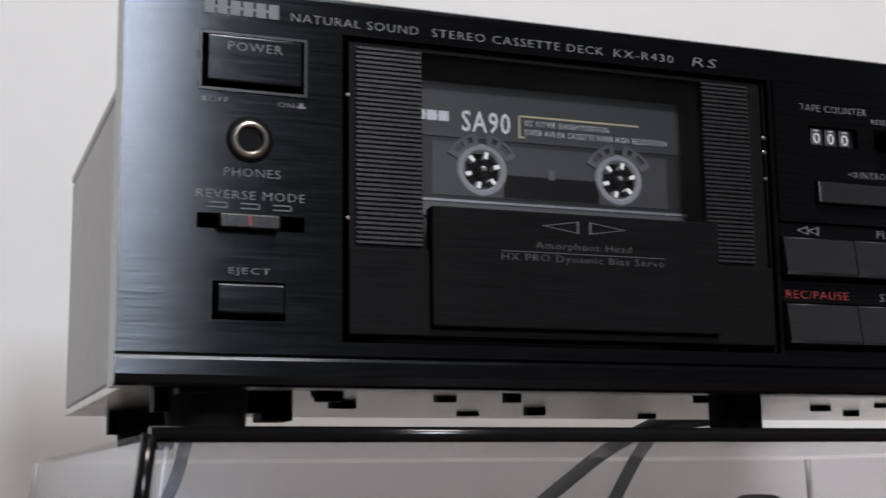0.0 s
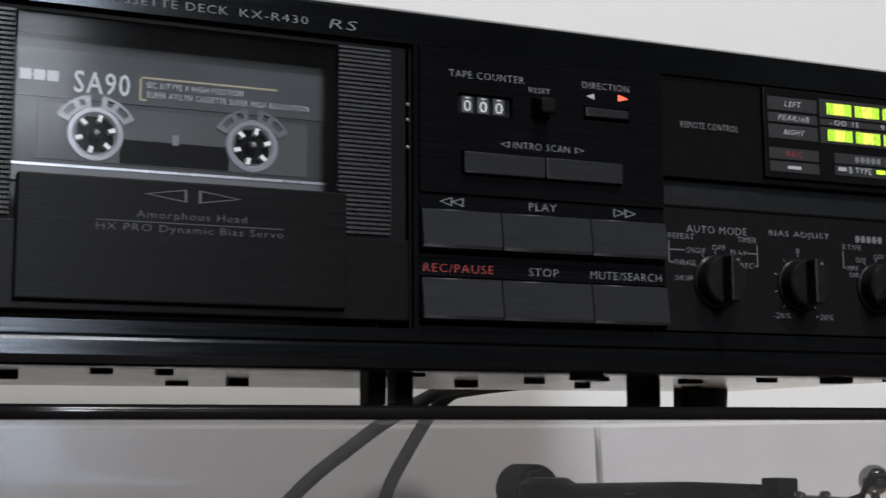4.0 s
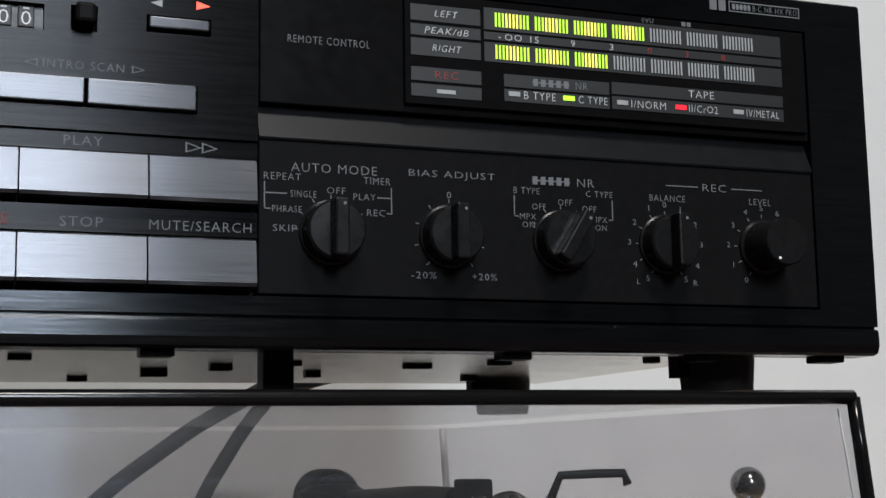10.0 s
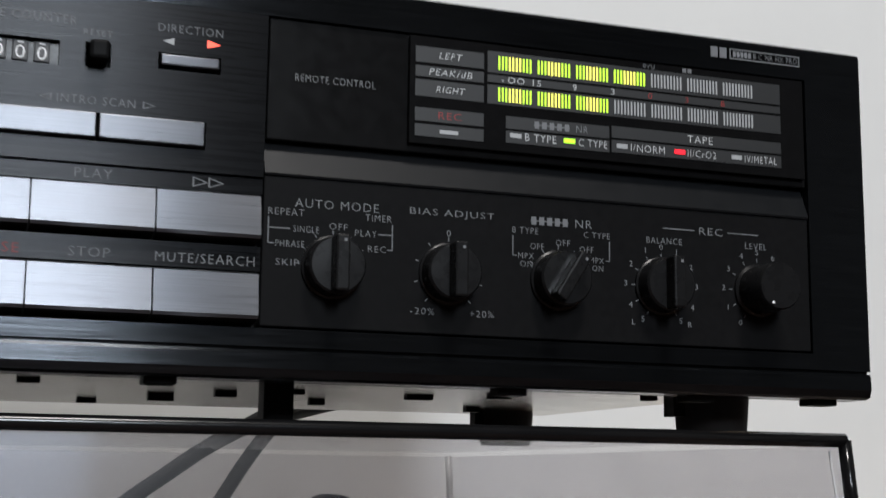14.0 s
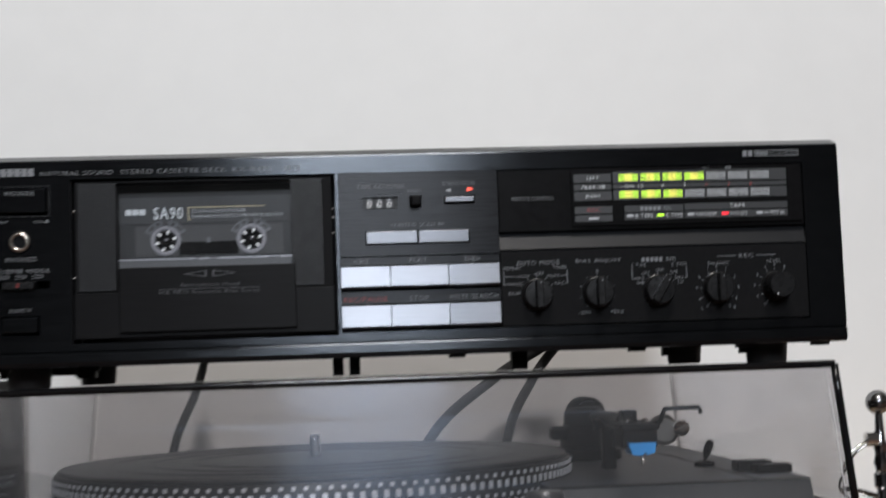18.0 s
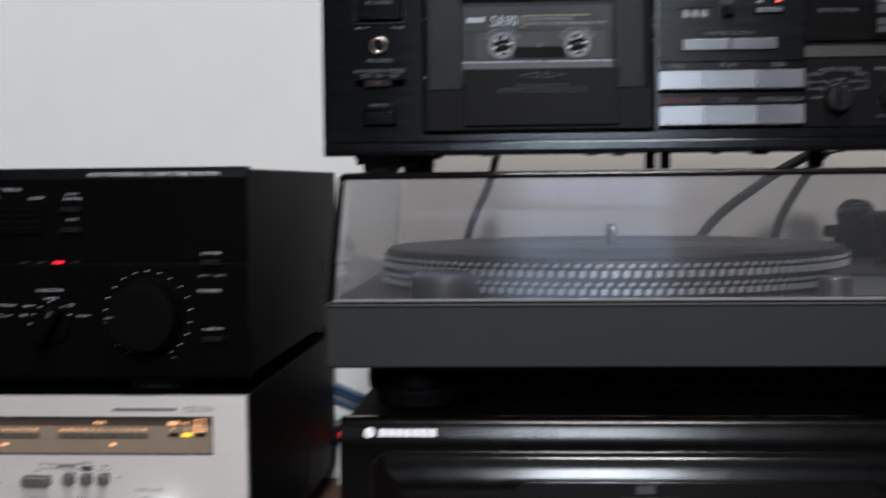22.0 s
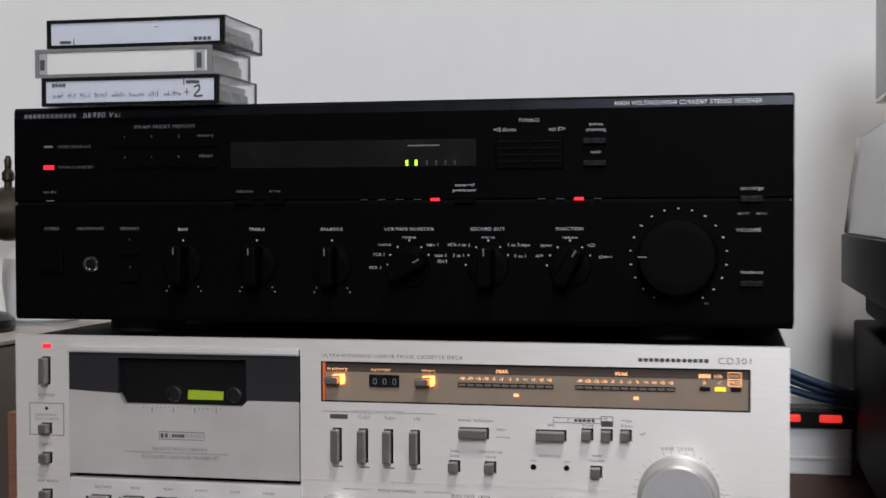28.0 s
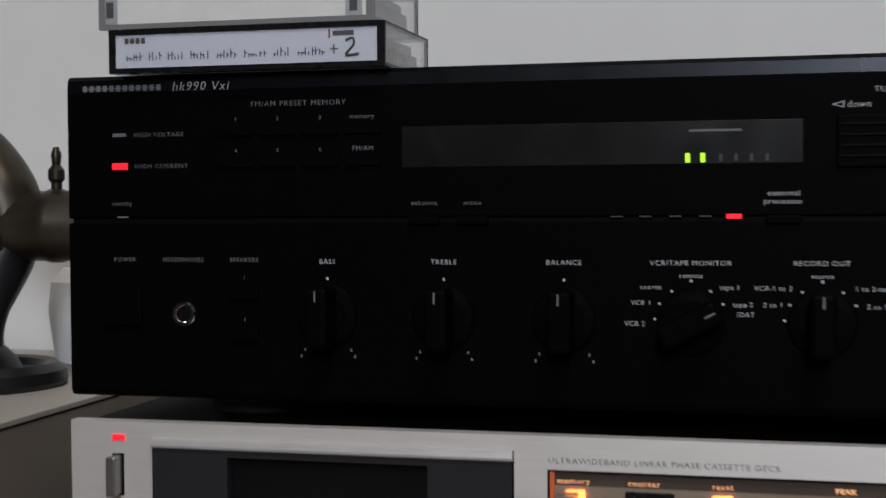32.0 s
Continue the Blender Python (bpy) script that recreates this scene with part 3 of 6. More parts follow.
# tape in the compartment
tape = thing("audio_cassette", 120, 16, 297, "grey clear-hubbed audio cassette seen through the deck's window", "cassette")
part("shell", Shape().plate(70.0, 170.4, 296.0, 343.0, 12, 21, [(94.0, 103.2, 314.4, 323.6), (135.8, 145.0, 314.4, 323.6)]), SHELL, tape)
part("label_field", Shape().box(73.0, 162.5, 11.6, 12, 327.8, 340.6), TAPELABEL, tape, "dark grey paper-printed label field")
part("tape_window", Shape().plate(84.0, 156.0, 311.6, 326.4, 11.7, 12, [(94.0, 103.2, 314.4, 323.6), (135.8, 145.0, 314.4, 323.6)]), TAPELABEL, tape)
part("trim_bar", Shape().box(73.0, 162.0, 11.0, 12, 305.5, 310.2, 0.2), mat("pale_grey_tape_bar", (0.06, 0.06, 0.064), 0.4, 0, 0.08), tape)
part("tape_pack", Shape().box(105, 134, 11.6, 11.7, 311.8, 318.2), PIT, tape, "dark wound tape")
part("edge_line", Shape().box(73.0, 162.0, 10.7, 11.9, 309.6, 310.3), mat("silver_edge", (0.3, 0.3, 0.32), 0.3, 0.5), tape)
write(tape, "SA90", 92.8, 107.2, 329.6, 335.6, 11.5, WHITEPRINT, 0.0, 0.012)
blocks("maker_mark", tape, 79.0, 89.2, 332.0, 334.8, 11.45, 3, WHITEPRINT, 0.85)
part("frame_line", Shape().box(109.6, 147.2, 11.45, 11.6, 335.0, 335.5).box(109.6, 110.2, 11.45, 11.6, 329.2, 335.5).box(109.6, 111.6, 11.45, 11.6, 329.0, 329.4), CREAM, tape)
write(tape, "IEC II/TYPE II HIGH POSITION", 111.6, 137.6, 332.6, 334.2, 11.5, WHITEPRINT)
write(tape, "SUPER AVILYN CASSETTE SUPER HIGH RESOLUTION", 111.6, 156.2, 330.0, 331.6, 11.5, WHITEPRINT)
ARC = mat("clear_tape_window", (0.1, 0.1, 0.11), 0.25, 0, 0.15)
for cx in (98.6, 140.4):
    hub = part("reel_hub", Shape().lathe((cx, 12, 319.0), [(5.2, 4), (5.2, -0.2), (5.9, -0.7), (7.0, -0.7), (7.5, -0.2), (7.5, 4)], "y", 40), HUB, tape, "translucent white reel hub")
    tooth = mesh_of("hub_tooth", Shape().box(cx - 0.55, cx + 0.55, 11.2, 16, 322.4, 324.2), WHITEPRINT)
    for k in range(6):
        o = new("hub_tooth", tooth)
        o.parent = hub
        a = math.radians(60 * k + 15)
        c = Vector((cx * MM, 0, 319.0 * MM))
        o.matrix_basis = Matrix.Translation(c) @ Matrix.Rotation(a, 4, "Y") @ Matrix.Translation(-c)
    part("hub_collar", Shape().lathe((cx, 12, 319.0), [(5.3, 3.2), (5.3, 1.6), (5.9, 1.4), (5.9, 3.2)], "y", 36), SEGOFF, hub)
    part("spindle_cap", Shape().lathe((cx + 0.3, 11.6, 319.4), [(0.9, 0.4), (0.7, -0.8), (0.3, -1.0)], "y", 12), HUB, hub)
    part("spindle", Shape().lathe((cx, 12, 319.0), [(1.7, 8), (1.7, 0.6), (1.2, -0.6), (0.4, -1.0)], "y", 20), SATIN, hub)
    part("hub_hole", Shape().lathe((cx, 14, 319.0), [(5.1, 0), (5.1, 1)], "y", 24), PIT, hub)
    for sgn in (-1, 1):
        s = Shape()
        for k in range(6):
            a0, a1 = math.radians(28 + 9 * k), math.radians(28 + 9 * k + 9)
            gap = k in (1, 2, 4)
            for r0, r1 in (((8.0, 9.0), (10.6, 11.4)) if gap else ((8.0, 11.4),)):
                s.slab([(cx + sgn * r * math.cos(a), 318.0 + r * math.sin(a)) for r, a in ((r0, a0), (r1, a0), (r1, a1), (r0, a1))], 11.3, 11.7)
        part("window_arc", s, ARC, tape)
part("guide_hole", Shape().box(118.6, 120.4, 11.5, 11.9, 317.6, 320.4), ARC, tape)
for piece in tape.children:
    piece.location.y += 2.0 * MM
# counter and transport section
part("counter_panel", Shape().plate(183.9, 261.8, 307.4, 348.4, -0.4, 6, [(195.4, 212.4, 330.2, 336.2), (218.2, 224.2, 330.6, 336.6), (235.3, 250.4, 331.8, 336.0), (196.2, 247.4, 312.8, 319.6)]), COUNTERMETAL, deck)
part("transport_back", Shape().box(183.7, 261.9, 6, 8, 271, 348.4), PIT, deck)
part("legend_strip", Shape().box(183.9, 261.8, 0.2, 6, 303.0, 306.9), COUNTERMETAL, deck)
part("legend_strip", Shape().box(183.9, 261.8, 0.2, 6, 284.2, 290.2), COUNTERMETAL, deck)
write(deck, "TAPE COUNTER", 192.7, 216.0, 340.4, 342.5, -0.55, PRINT)
ctr = part("counter_window", Shape().box(195.5, 212.3, 1.6, 5.9, 330.3, 336.1), SATIN, deck)
for k in range(3):
    wheel = part("digit_wheel", Shape().box(196.9 + 4.9 * k, 200.5 + 4.9 * k, 0.6, 5, 330.7, 335.7, 0.3), mat("pale_digit_wheel", (0.045, 0.045, 0.048), 0.5) if k == 0 else bpy.data.materials["pale_digit_wheel"], ctr)
    write(wheel, "0", 197.6 + 4.9 * k, 199.8 + 4.9 * k, 331.2, 334.4, 0.5, WHITEPRINT)
    line(wheel, 198.0 + 4.9 * k, 199.4 + 4.9 * k, 334.9, 335.3, 0.48, WHITEPRINT)
caption(deck, "RESET", 221.0, 339.0, 1.5, -0.55, PRINT, 1.0)
part("reset_button", Shape().box(218.9, 223.5, -6.0, 5, 331.2, 336.0, 0.9), PLASTIC, deck)
write(deck, "DIRECTION", 235.0, 250.6, 341.2, 343.2, -0.55, PRINT)
part("direction_button", Shape().box(235.8, 250.0, -1.0, 5, 332.9, 335.6, 0.4), KEY, deck)
part("left_lamp", Shape().slab([(236.2, 338.9), (238.9, 339.8), (238.9, 338.0)], -0.55, -0.4), SEGOFF, deck)
part("right_lamp", Shape().slab([(250.2, 339.2), (246.9, 340.2), (246.9, 338.2)], -0.55, -0.4), glow("lit_orange_red", (1.0, 0.09, 0.05), 1.9), deck, "lit orange-red direction lamp")
write(deck, "INTRO SCAN", 212.4, 230.4, 321.4, 323.4, -0.55, PRINT)
for pts in (((208.2, 322.4), (211.2, 323.3), (211.2, 321.5)), ((235.2, 322.4), (232.2, 323.3), (232.2, 321.5))):
    outline("arrow_outline", list(pts), -0.5, -0.4, PRINT, deck)
for x0, x1 in ((196.6, 221.6), (222.1, 246.9)):
    part("intro_key", Shape().box(x0, x1, -2.2, 5, 313.2, 319.2, 0.35), KEY, deck)
for r, (z0, z1) in enumerate(((291.0, 302.6), (271.6, 283.6))):
    for x0, x1 in ((184.0, 207.6), (208.0, 236.0), (236.4, 261.2)):
        part("transport_key", Shape().prism([(-2.6, z0 + 0.8), (-3.0, z0 + 1.6), (-1.6, z1 - 0.4), (-1.0, z1), (5, z1), (5, z0)], x0, x1), KEY, deck)
for cx, sgn in ((192, -1), (195.5, -1), (246.4, 1), (250.2, 1)):
    outline("arrow_outline", [(cx + sgn * 2.2, 305.0), (cx - sgn * 1.6, 306.3), (cx - sgn * 1.6, 303.7)], 0.05, 0.2, PRINT, deck)
write(deck, "PLAY", 217.4, 226.0, 304.0, 306.2, 0.05, PRINT)
write(deck, "REC/PAUSE", 185.0, 206.0, 285.3, 287.6, 0.05, REDPRINT)
write(deck, "STOP", 217.0, 226.4, 285.3, 287.6, 0.05, PRINT)
write(deck, "MUTE/SEARCH", 236.8, 260.4, 285.3, 287.6, 0.05, PRINT)
# meter window
METERBLACK = mat("gloss_black_panel", (0.0055, 0.0055, 0.0058), 0.2, 0, 0.2, 300, spec=0.06)
meter = part("meter_panel", Shape().box(262.4, 416.4, 1.0, 8, 317.4, 348.4, 0.3), METERBLACK, deck)
part("meter_glass", Shape().box(298.6, 415.4, -0.6, 1.0, 319.4, 347.9, 0.2), METERBLACK, deck)
part("panel_ledge", Shape().prism([(4.4, 317.3), (3.6, 317.0), (0.0, 308.8), (0.2, 308.3), (6, 308.3), (6, 317.3)], 262.2, 416.4), mat("grey_ledge", (0.007, 0.0078, 0.009), 0.4, 0.2, 0.06, 300, spec=0.2), deck)
write(deck, "REMOTE CONTROL", 269.2, 290.0, 332.8, 334.7, 0.85, PRINT)
M = -0.75
for x0, x1, z0, z1 in ((301.3, 320.0, 340.9, 345.1), (301.3, 320.0, 337.1, 340.0), (301.3, 320.0, 331.9, 336.3), (301.3, 320.0, 325.4, 328.9), (301.3, 320.0, 321.4, 324.6),
                       (321.0, 409.0, 340.2, 346.0), (321.0, 409.0, 337.6, 339.6), (321.0, 409.0, 331.8, 336.9), (326.2, 355.9, 325.6, 328.9), (326.2, 355.9, 321.8, 325.0), (356.6, 408.9, 326.0, 329.2), (356.6, 408.9, 322.0, 325.4)):
    part("legend_strip", Shape().box(x0, x1, M, -0.6, z0, z1), STRIP, meter)
Y = M - 0.1
write(meter, "LEFT", 307.6, 313.6, 342.2, 343.9, Y, SOFTPRINT, 0.25)
write(meter, "PEAK/dB", 304.9, 316.6, 337.7, 339.4, Y, SOFTPRINT, 0.25)
write(meter, "RIGHT", 306.9, 314.4, 333.2, 334.9, Y, SOFTPRINT, 0.25)
write(meter, "REC", 307.6, 313.8, 326.2, 328.1, Y, REDPRINT)
part("record_lamp", Shape().box(308.0, 313.0, Y, M, 322.4, 323.4), SEGOFF, meter)
bar = {m.name: mesh_of("meter_bar", Shape().box(0, 0.48, -0.95, M, 0, 3.7), m) for m in (YELLOWLIT, GREENLIT, SEGOFF)}
for row, (z, lit) in enumerate(((341.1, 4), (332.6, 3))):
    for g in range(7):
        for k in range(10):
            m = (YELLOWLIT if 3 <= k <= 6 else GREENLIT) if g < lit else SEGOFF
            repeat("meter_bar", bar[m.name], meter, 324.0 + 11.12 * g + 0.98 * k, 0, z)
for x, s, m in ((325.2, "-", SOFTPRINT), (329.0, "OO", SOFTPRINT), (334.9, "15", SOFTPRINT), (345.8, "9", SOFTPRINT), (357.0, "3", SOFTPRINT), (368.2, "0", REDPRINT), (379.4, "3", REDPRINT), (390.6, "8", REDPRINT)):
    caption(meter, s, x, 338.6, 1.7, Y, m, 1.1)
caption(meter, "0VU", 367.9, 346.9, 1.2, Y, PRINTDIM, 1.0)
part("double_d_mark", Shape().box(378.2, 379.4, Y, M, 346.3, 347.5).box(379.8, 381.0, Y, M, 346.3, 347.5), PRINTDIM, meter)
blocks("maker_word", meter, 333.8, 344.6, 326.3, 328.2, Y, 5, PRINT, 0.6)
write(meter, "NR", 346.2, 349.6, 326.3, 328.2, Y, PRINT)
write(meter, "TAPE", 379.4, 387.2, 326.7, 328.7, Y, SOFTPRINT)
for x, m in ((327.3, SEGOFF), (342.6, GREENLED), (358.0, SEGOFF), (375.4, REDLED), (393.0, SEGOFF)):
    part("lamp", Shape().box(x, x + 3.2, Y - 0.1, M, 323.2, 324.4), m, meter)
for x0, x1, s in ((331.6, 340.4, "B TYPE"), (346.9, 355.2, "C TYPE"), (362.2, 372.4, "I/NORM"), (379.4, 388.2, "II/CrO2"), (397.2, 407.4, "IV/METAL")):
    write(meter, s, x0, x1, 322.7, 324.7, Y, SOFTPRINT)
for piece in meter.children:
    piece.location.x -= 1.2 * MM
part("label_box", Shape().plate(392.4, 415.0, 352.2, 355.2, -0.15, 0, [(392.7, 414.7, 352.5, 354.9)]), PRINT, deck)
part("double_d_mark", Shape().box(386.4, 388.6, -0.15, 0, 352.2, 355.2).box(389.2, 391.4, -0.15, 0, 352.2, 355.2), PRINTDIM, deck)
write(deck, "B·C NR HX PRO", 400.0, 414.2, 352.9, 354.5, -0.15, PRINT)
blocks("maker_word", deck, 393.3, 399.4, 352.9, 354.5, -0.15, 5, PRINT, 0.7)
# knob panel
part("knob_panel", Shape().box(262.2, 416.4, 0.6, 8, 271.2, 308.2, 0.3), PLASTIC, deck)
K = 0.45
write(deck, "AUTO MODE", 270.0, 291.4, 300.8, 303.0, K, PRINT)
write(deck, "BIAS ADJUST", 299.6, 322.4, 300.8, 303.0, K, PRINT)
blocks("maker_word", deck, 332.3, 343.4, 300.9, 303.0, K, 5, PRINTDIM, 0.62)
write(deck, "NR", 345.2, 350.0, 300.9, 303.0, K, PRINT)
write(deck, "REC", 382.0, 389.2, 301.6, 303.6, K, PRINT)
line(deck, 371.0, 380.6, 302.5, 302.75, K, PRINT)
line(deck, 390.8, 400.4, 302.5, 302.75, K, PRINT)
write(deck, "BALANCE", 366.0, 376.6, 298.3, 300.0, K, PRINT)
write(deck, "LEVEL", 396.2, 403.0, 298.6, 300.3, K, PRINT)
CX = (279.8, 310.0, 340.3, 370.3, 399.8)
CZ = (286.3, 286.5, 286.6, 286.8, 287.2)


def pointer_knob(cx, cz, turn):
    k = part("control_knob", Shape().lathe((cx, 0.6, cz), [(7.9, 0), (7.9, -0.8), (7.4, -1.1), (7.1, -5.6), (6.6, -6.2), (3.0, -6.3)], "y", 44), SATIN, deck)
    grip = Shape().box(cx - 1.8, cx + 1.8, -10.2, -5.4, cz - 6.9, cz + 6.9, 0.6)
    rot = Matrix.Translation((cx * MM, 0, cz * MM)) @ Matrix.Rotation(radians(turn), 4, "Y") @ Matrix.Translation((-cx * MM, 0, -cz * MM))
    dot = Shape().box(cx + 0.1, cx + 0.8, -10.32, -10.2, cz + 5.0, cz + 5.7)
    for s in (grip, dot):
        bmesh.ops.transform(s.bm, matrix=rot, verts=s.bm.verts)
    part("grip", grip, SATIN, k)
    part("pointer_dot", dot, PRINT, k)
    return k


for i, turn in enumerate((0, 0, 32, 0)):
    pointer_knob(CX[i], CZ[i], turn)
s = Shape().lathe((CX[4], 0.6, CZ[4]), [(7.3, 0), (7.3, -0.8), (6.6, -1.4), (6.4, -11.0), (6.0, -11.6), (0.1, -11.6)], "y", 48)
lev = part("control_knob", s, SATIN, deck)
part("pointer_dot", Shape().box(CX[4] - 3.2, CX[4] - 2.5, -11.75, -11.6, CZ[4] - 5.0, CZ[4] - 4.3), WHITEPRINT, lev)
# scales round the knobs


def ticks(cx, cz, angles, r0, r1, material=PRINT, owner=None, y=None, w=0.22):
    for a in angles:
        s = Shape().box(cx - w / 2, cx + w / 2, (K if y is None else y), (K if y is None else y) + 0.1, cz + r0, cz + r1)
        rot = Matrix.Translation((cx * MM, 0, cz * MM)) @ Matrix.Rotation(radians(a), 4, "Y") @ Matrix.Translation((-cx * MM, 0, -cz * MM))
        bmesh.ops.transform(s.bm, matrix=rot, verts=s.bm.verts)
        part("tick", s, material, owner or deck)


def around(cx, cz, r, items, h, material=PRINT, owner=None, y=None):
    for a, body in items:
        caption(owner or deck, body, cx + r * math.sin(radians(a)), cz + r * math.cos(radians(a)), h, K if y is None else y, material, 1.05)


ticks(CX[0], CZ[0], (-86, -58, -30, 0, 30, 58), 8.2, 9.2)
for x0, x1, z0, z1, s in ((263.4, 272.4, 298.6, 300.3, "REPEAT"), (288.0, 294.8, 298.6, 300.3, "TIMER"), (269.8, 276.2, 294.6, 296.2, "SINGLE"), (265.4, 272.6, 290.8, 292.4, "PHRASE"),
                          (265.6, 271.4, 286.2, 287.8, "SKIP"), (278.8, 283.4, 295.8, 297.4, "OFF"), (285.4, 291.0, 294.6, 296.2, "PLAY"), (288.8, 293.4, 290.8, 292.4, "REC")):
    write(deck, s, x0, x1, z0, z1, K, PRINT)
part("bracket_line", Shape().box(263.4, 263.7, K, K + 0.1, 291.4, 298.0).box(263.4, 265.0, K, K + 0.1, 291.4, 291.7).box(263.4, 269.0, K, K + 0.1, 295.2, 295.5), PRINTDIM, deck)
part("bracket_line", Shape().box(294.9, 295.2, K, K + 0.1, 291.4, 298.0).box(293.8, 295.0, K, K + 0.1, 291.4, 291.7).box(291.4, 295.0, K, K + 0.1, 295.2, 295.5), PRINTDIM, deck)
ticks(CX[1], CZ[1], range(-140, 141, 35), 8.4, 9.4)
caption(deck, "0", CX[1], 297.0, 1.7, K, PRINT)
write(deck, "-20%", 300.0, 306.4, 275.9, 277.6, K, PRINT)
write(deck, "+20%", 315.8, 322.4, 275.9, 277.6, K, PRINT)
ticks(CX[2], CZ[2], (-60, -30, 0, 30, 60), 8.2, 9.2)
for x0, x1, z0, z1, s in ((327.4, 334.6, 298.4, 300.0, "B TYPE"), (347.6, 355.2, 298.4, 300.0, "C TYPE"), (332.4, 336.2, 294.4, 296.0, "OFF"), (339.6, 343.6, 295.8, 297.4, "OFF"),
                          (346.4, 350.4, 294.4, 296.0, "OFF"), (329.0, 333.4, 291.8, 293.3, "MPX"), (329.6, 333.0, 289.7, 291.2, "ON"), (349.2, 353.4, 291.8, 293.3, "MPX"), (350.0, 353.2, 289.7, 291.2, "ON")):
    write(deck, s, x0, x1, z0, z1, K, PRINT)
part("bracket_line", Shape().box(327.4, 327.7, K, K + 0.1, 292.4, 297.8).box(327.4, 328.6, K, K + 0.1, 292.4, 292.7), PRINTDIM, deck)
part("bracket_line", Shape().box(354.9, 355.2, K, K + 0.1, 292.4, 297.8).box(354.0, 355.2, K, K + 0.1, 292.4, 292.7), PRINTDIM, deck)
ticks(CX[3], CZ[3], range(-150, 151, 30), 7.9, 8.9)
around(CX[3], CZ[3], 10.6, ((-26, "1"), (0, "0"), (26, "1"), (58, "2"), (88, "3"), (120, "4"), (148, "5"), (-58, "2"), (-88, "3"), (-120, "4"), (-148, "5")), 1.5)
caption(deck, "L", CX[3] - 8.4, 276.9, 1.5, K, PRINT)
caption(deck, "R", CX[3] + 8.4, 276.9, 1.5, K, PRINT)
ticks(CX[4], CZ[4], range(-150, 31, 30), 7.9, 8.9)
around(CX[4], CZ[4], 10.6, ((-148, "0"), (-118, "1"), (-88, "2"), (-58, "3"), (-28, "4"), (0, "5"), (28, "6")), 1.5)
# feet and the lugs under the bottom plate
for cx, cy in ((28, 34), (404, 34), (36, 190), (401, 190)):
    foot = part("foot", Shape().lathe((cx, cy, 248.6), [(9.6, 0), (10.2, 1.2), (11.0, 11.5), (11.0, 13.4)], "z", 32), RUBBER, deck)
    part("foot_rib", Shape().box(cx - 14, cx - 9, cy - 3, cy + 3, 254, 262), PLASTIC, foot)
rng = random.Random(4)
for cx, cy, w, d, h in ((181.4, 30, 5.4, 8, 12), (189.8, 30, 5.4, 8, 12), (274, 34, 8, 8, 12), (52, 60, 9, 12, 9), (60, 30, 7, 6, 5), (42, 52, 12, 8, 7)):
    part("lug", Shape().box(cx - w / 2, cx + w / 2, cy - d / 2, cy + d / 2, 261.8 - h, 262.4, 0.5), PLASTIC, deck)
for k in range(17):
    cx, cy = 70 + 20.4 * k + rng.uniform(-4, 4), rng.uniform(50, 195)
    w = rng.uniform(4, 9)
    part("lug", Shape().box(cx - w / 2, cx + w / 2, cy - 2, cy + 2, 261.8 - rng.uniform(1.2, 2.6), 262.4, 0.3), PLASTIC, deck)
for cx in (20, 240, 330, 385, 424):
    part("lug", Shape().box(cx - 4, cx + 4, 6, 13, 256.8, 258.6, 0.4), PLASTIC, deck)

# ---- turntable under the deck ----
tt = thing("turntable", 217, 175, 112, "dark grey turntable with a strobe-dotted platter under a smoked cover", "turntable")
part("plinth", Shape().box(-1.7, 437.0, 3.4, 352, 140, 176.2, 1.2), TTGREY, tt)
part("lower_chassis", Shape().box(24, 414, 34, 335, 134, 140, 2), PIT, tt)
# near-black block keeps the gap under the plinth dark
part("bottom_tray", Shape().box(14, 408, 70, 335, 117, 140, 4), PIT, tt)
part("plinth_top", Shape().box(1.0, 434.0, 6.0, 349, 176.2, 177.0), TTGREY, tt)
part("front_seam", Shape().box(-1.0, 436.4, 3.0, 3.6, 174.2, 174.8), PLASTIC, tt)
# feet near-black instead of rubber: the plinth's deep shade is in their colour
for cx, cy in ((46, 52), (390, 52), (46, 305), (390, 305)):
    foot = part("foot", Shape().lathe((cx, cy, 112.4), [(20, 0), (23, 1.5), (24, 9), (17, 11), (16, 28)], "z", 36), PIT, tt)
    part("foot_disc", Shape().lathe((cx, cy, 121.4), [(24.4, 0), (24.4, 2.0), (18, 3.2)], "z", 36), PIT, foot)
PX, PY = 167.0, 166.0
plat = part("platter", Shape().lathe((PX, PY, 178.0), [(140, 0), (149, 0.6), (151.4, 1.6), (152, 3), (152, 18.4), (151, 20.0), (148, 20.6), (20, 20.6)], "z", 120), PLATTER, tt)
part("platter_mat", Shape().lathe((PX, PY, 198.4), [(149, 0), (149.4, 1.2), (148, 2.4), (52, 2.3), (0.1, 2.2)], "z", 96), MATRUB, plat, "black ribbed rubber mat")
part("mat_ring", Shape().lathe((PX, PY, 200.2), [(120, 0.3), (120.6, 0.9), (121.2, 0.3)], "z", 80).lathe((PX, PY, 200.2), [(96, 0.3), (96.6, 0.9), (97.2, 0.3)], "z", 80).lathe((PX, PY, 200.2), [(72, 0.3), (72.6, 0.9), (73.2, 0.3)], "z", 80), MATRUB, plat)
part("spindle", Shape().lathe((PX, PY, 199), [(3.6, 0), (3.6, 13.5), (3.0, 15.6), (0.6, 16.2)], "z", 20), CHROME, plat)
part("rim_groove", Shape().lathe((PX, PY, 187.2), [(152.1, 0), (152.35, 0.3), (152.1, 0.6)], "z", 120), PLATTER, plat)
DOTS = 156
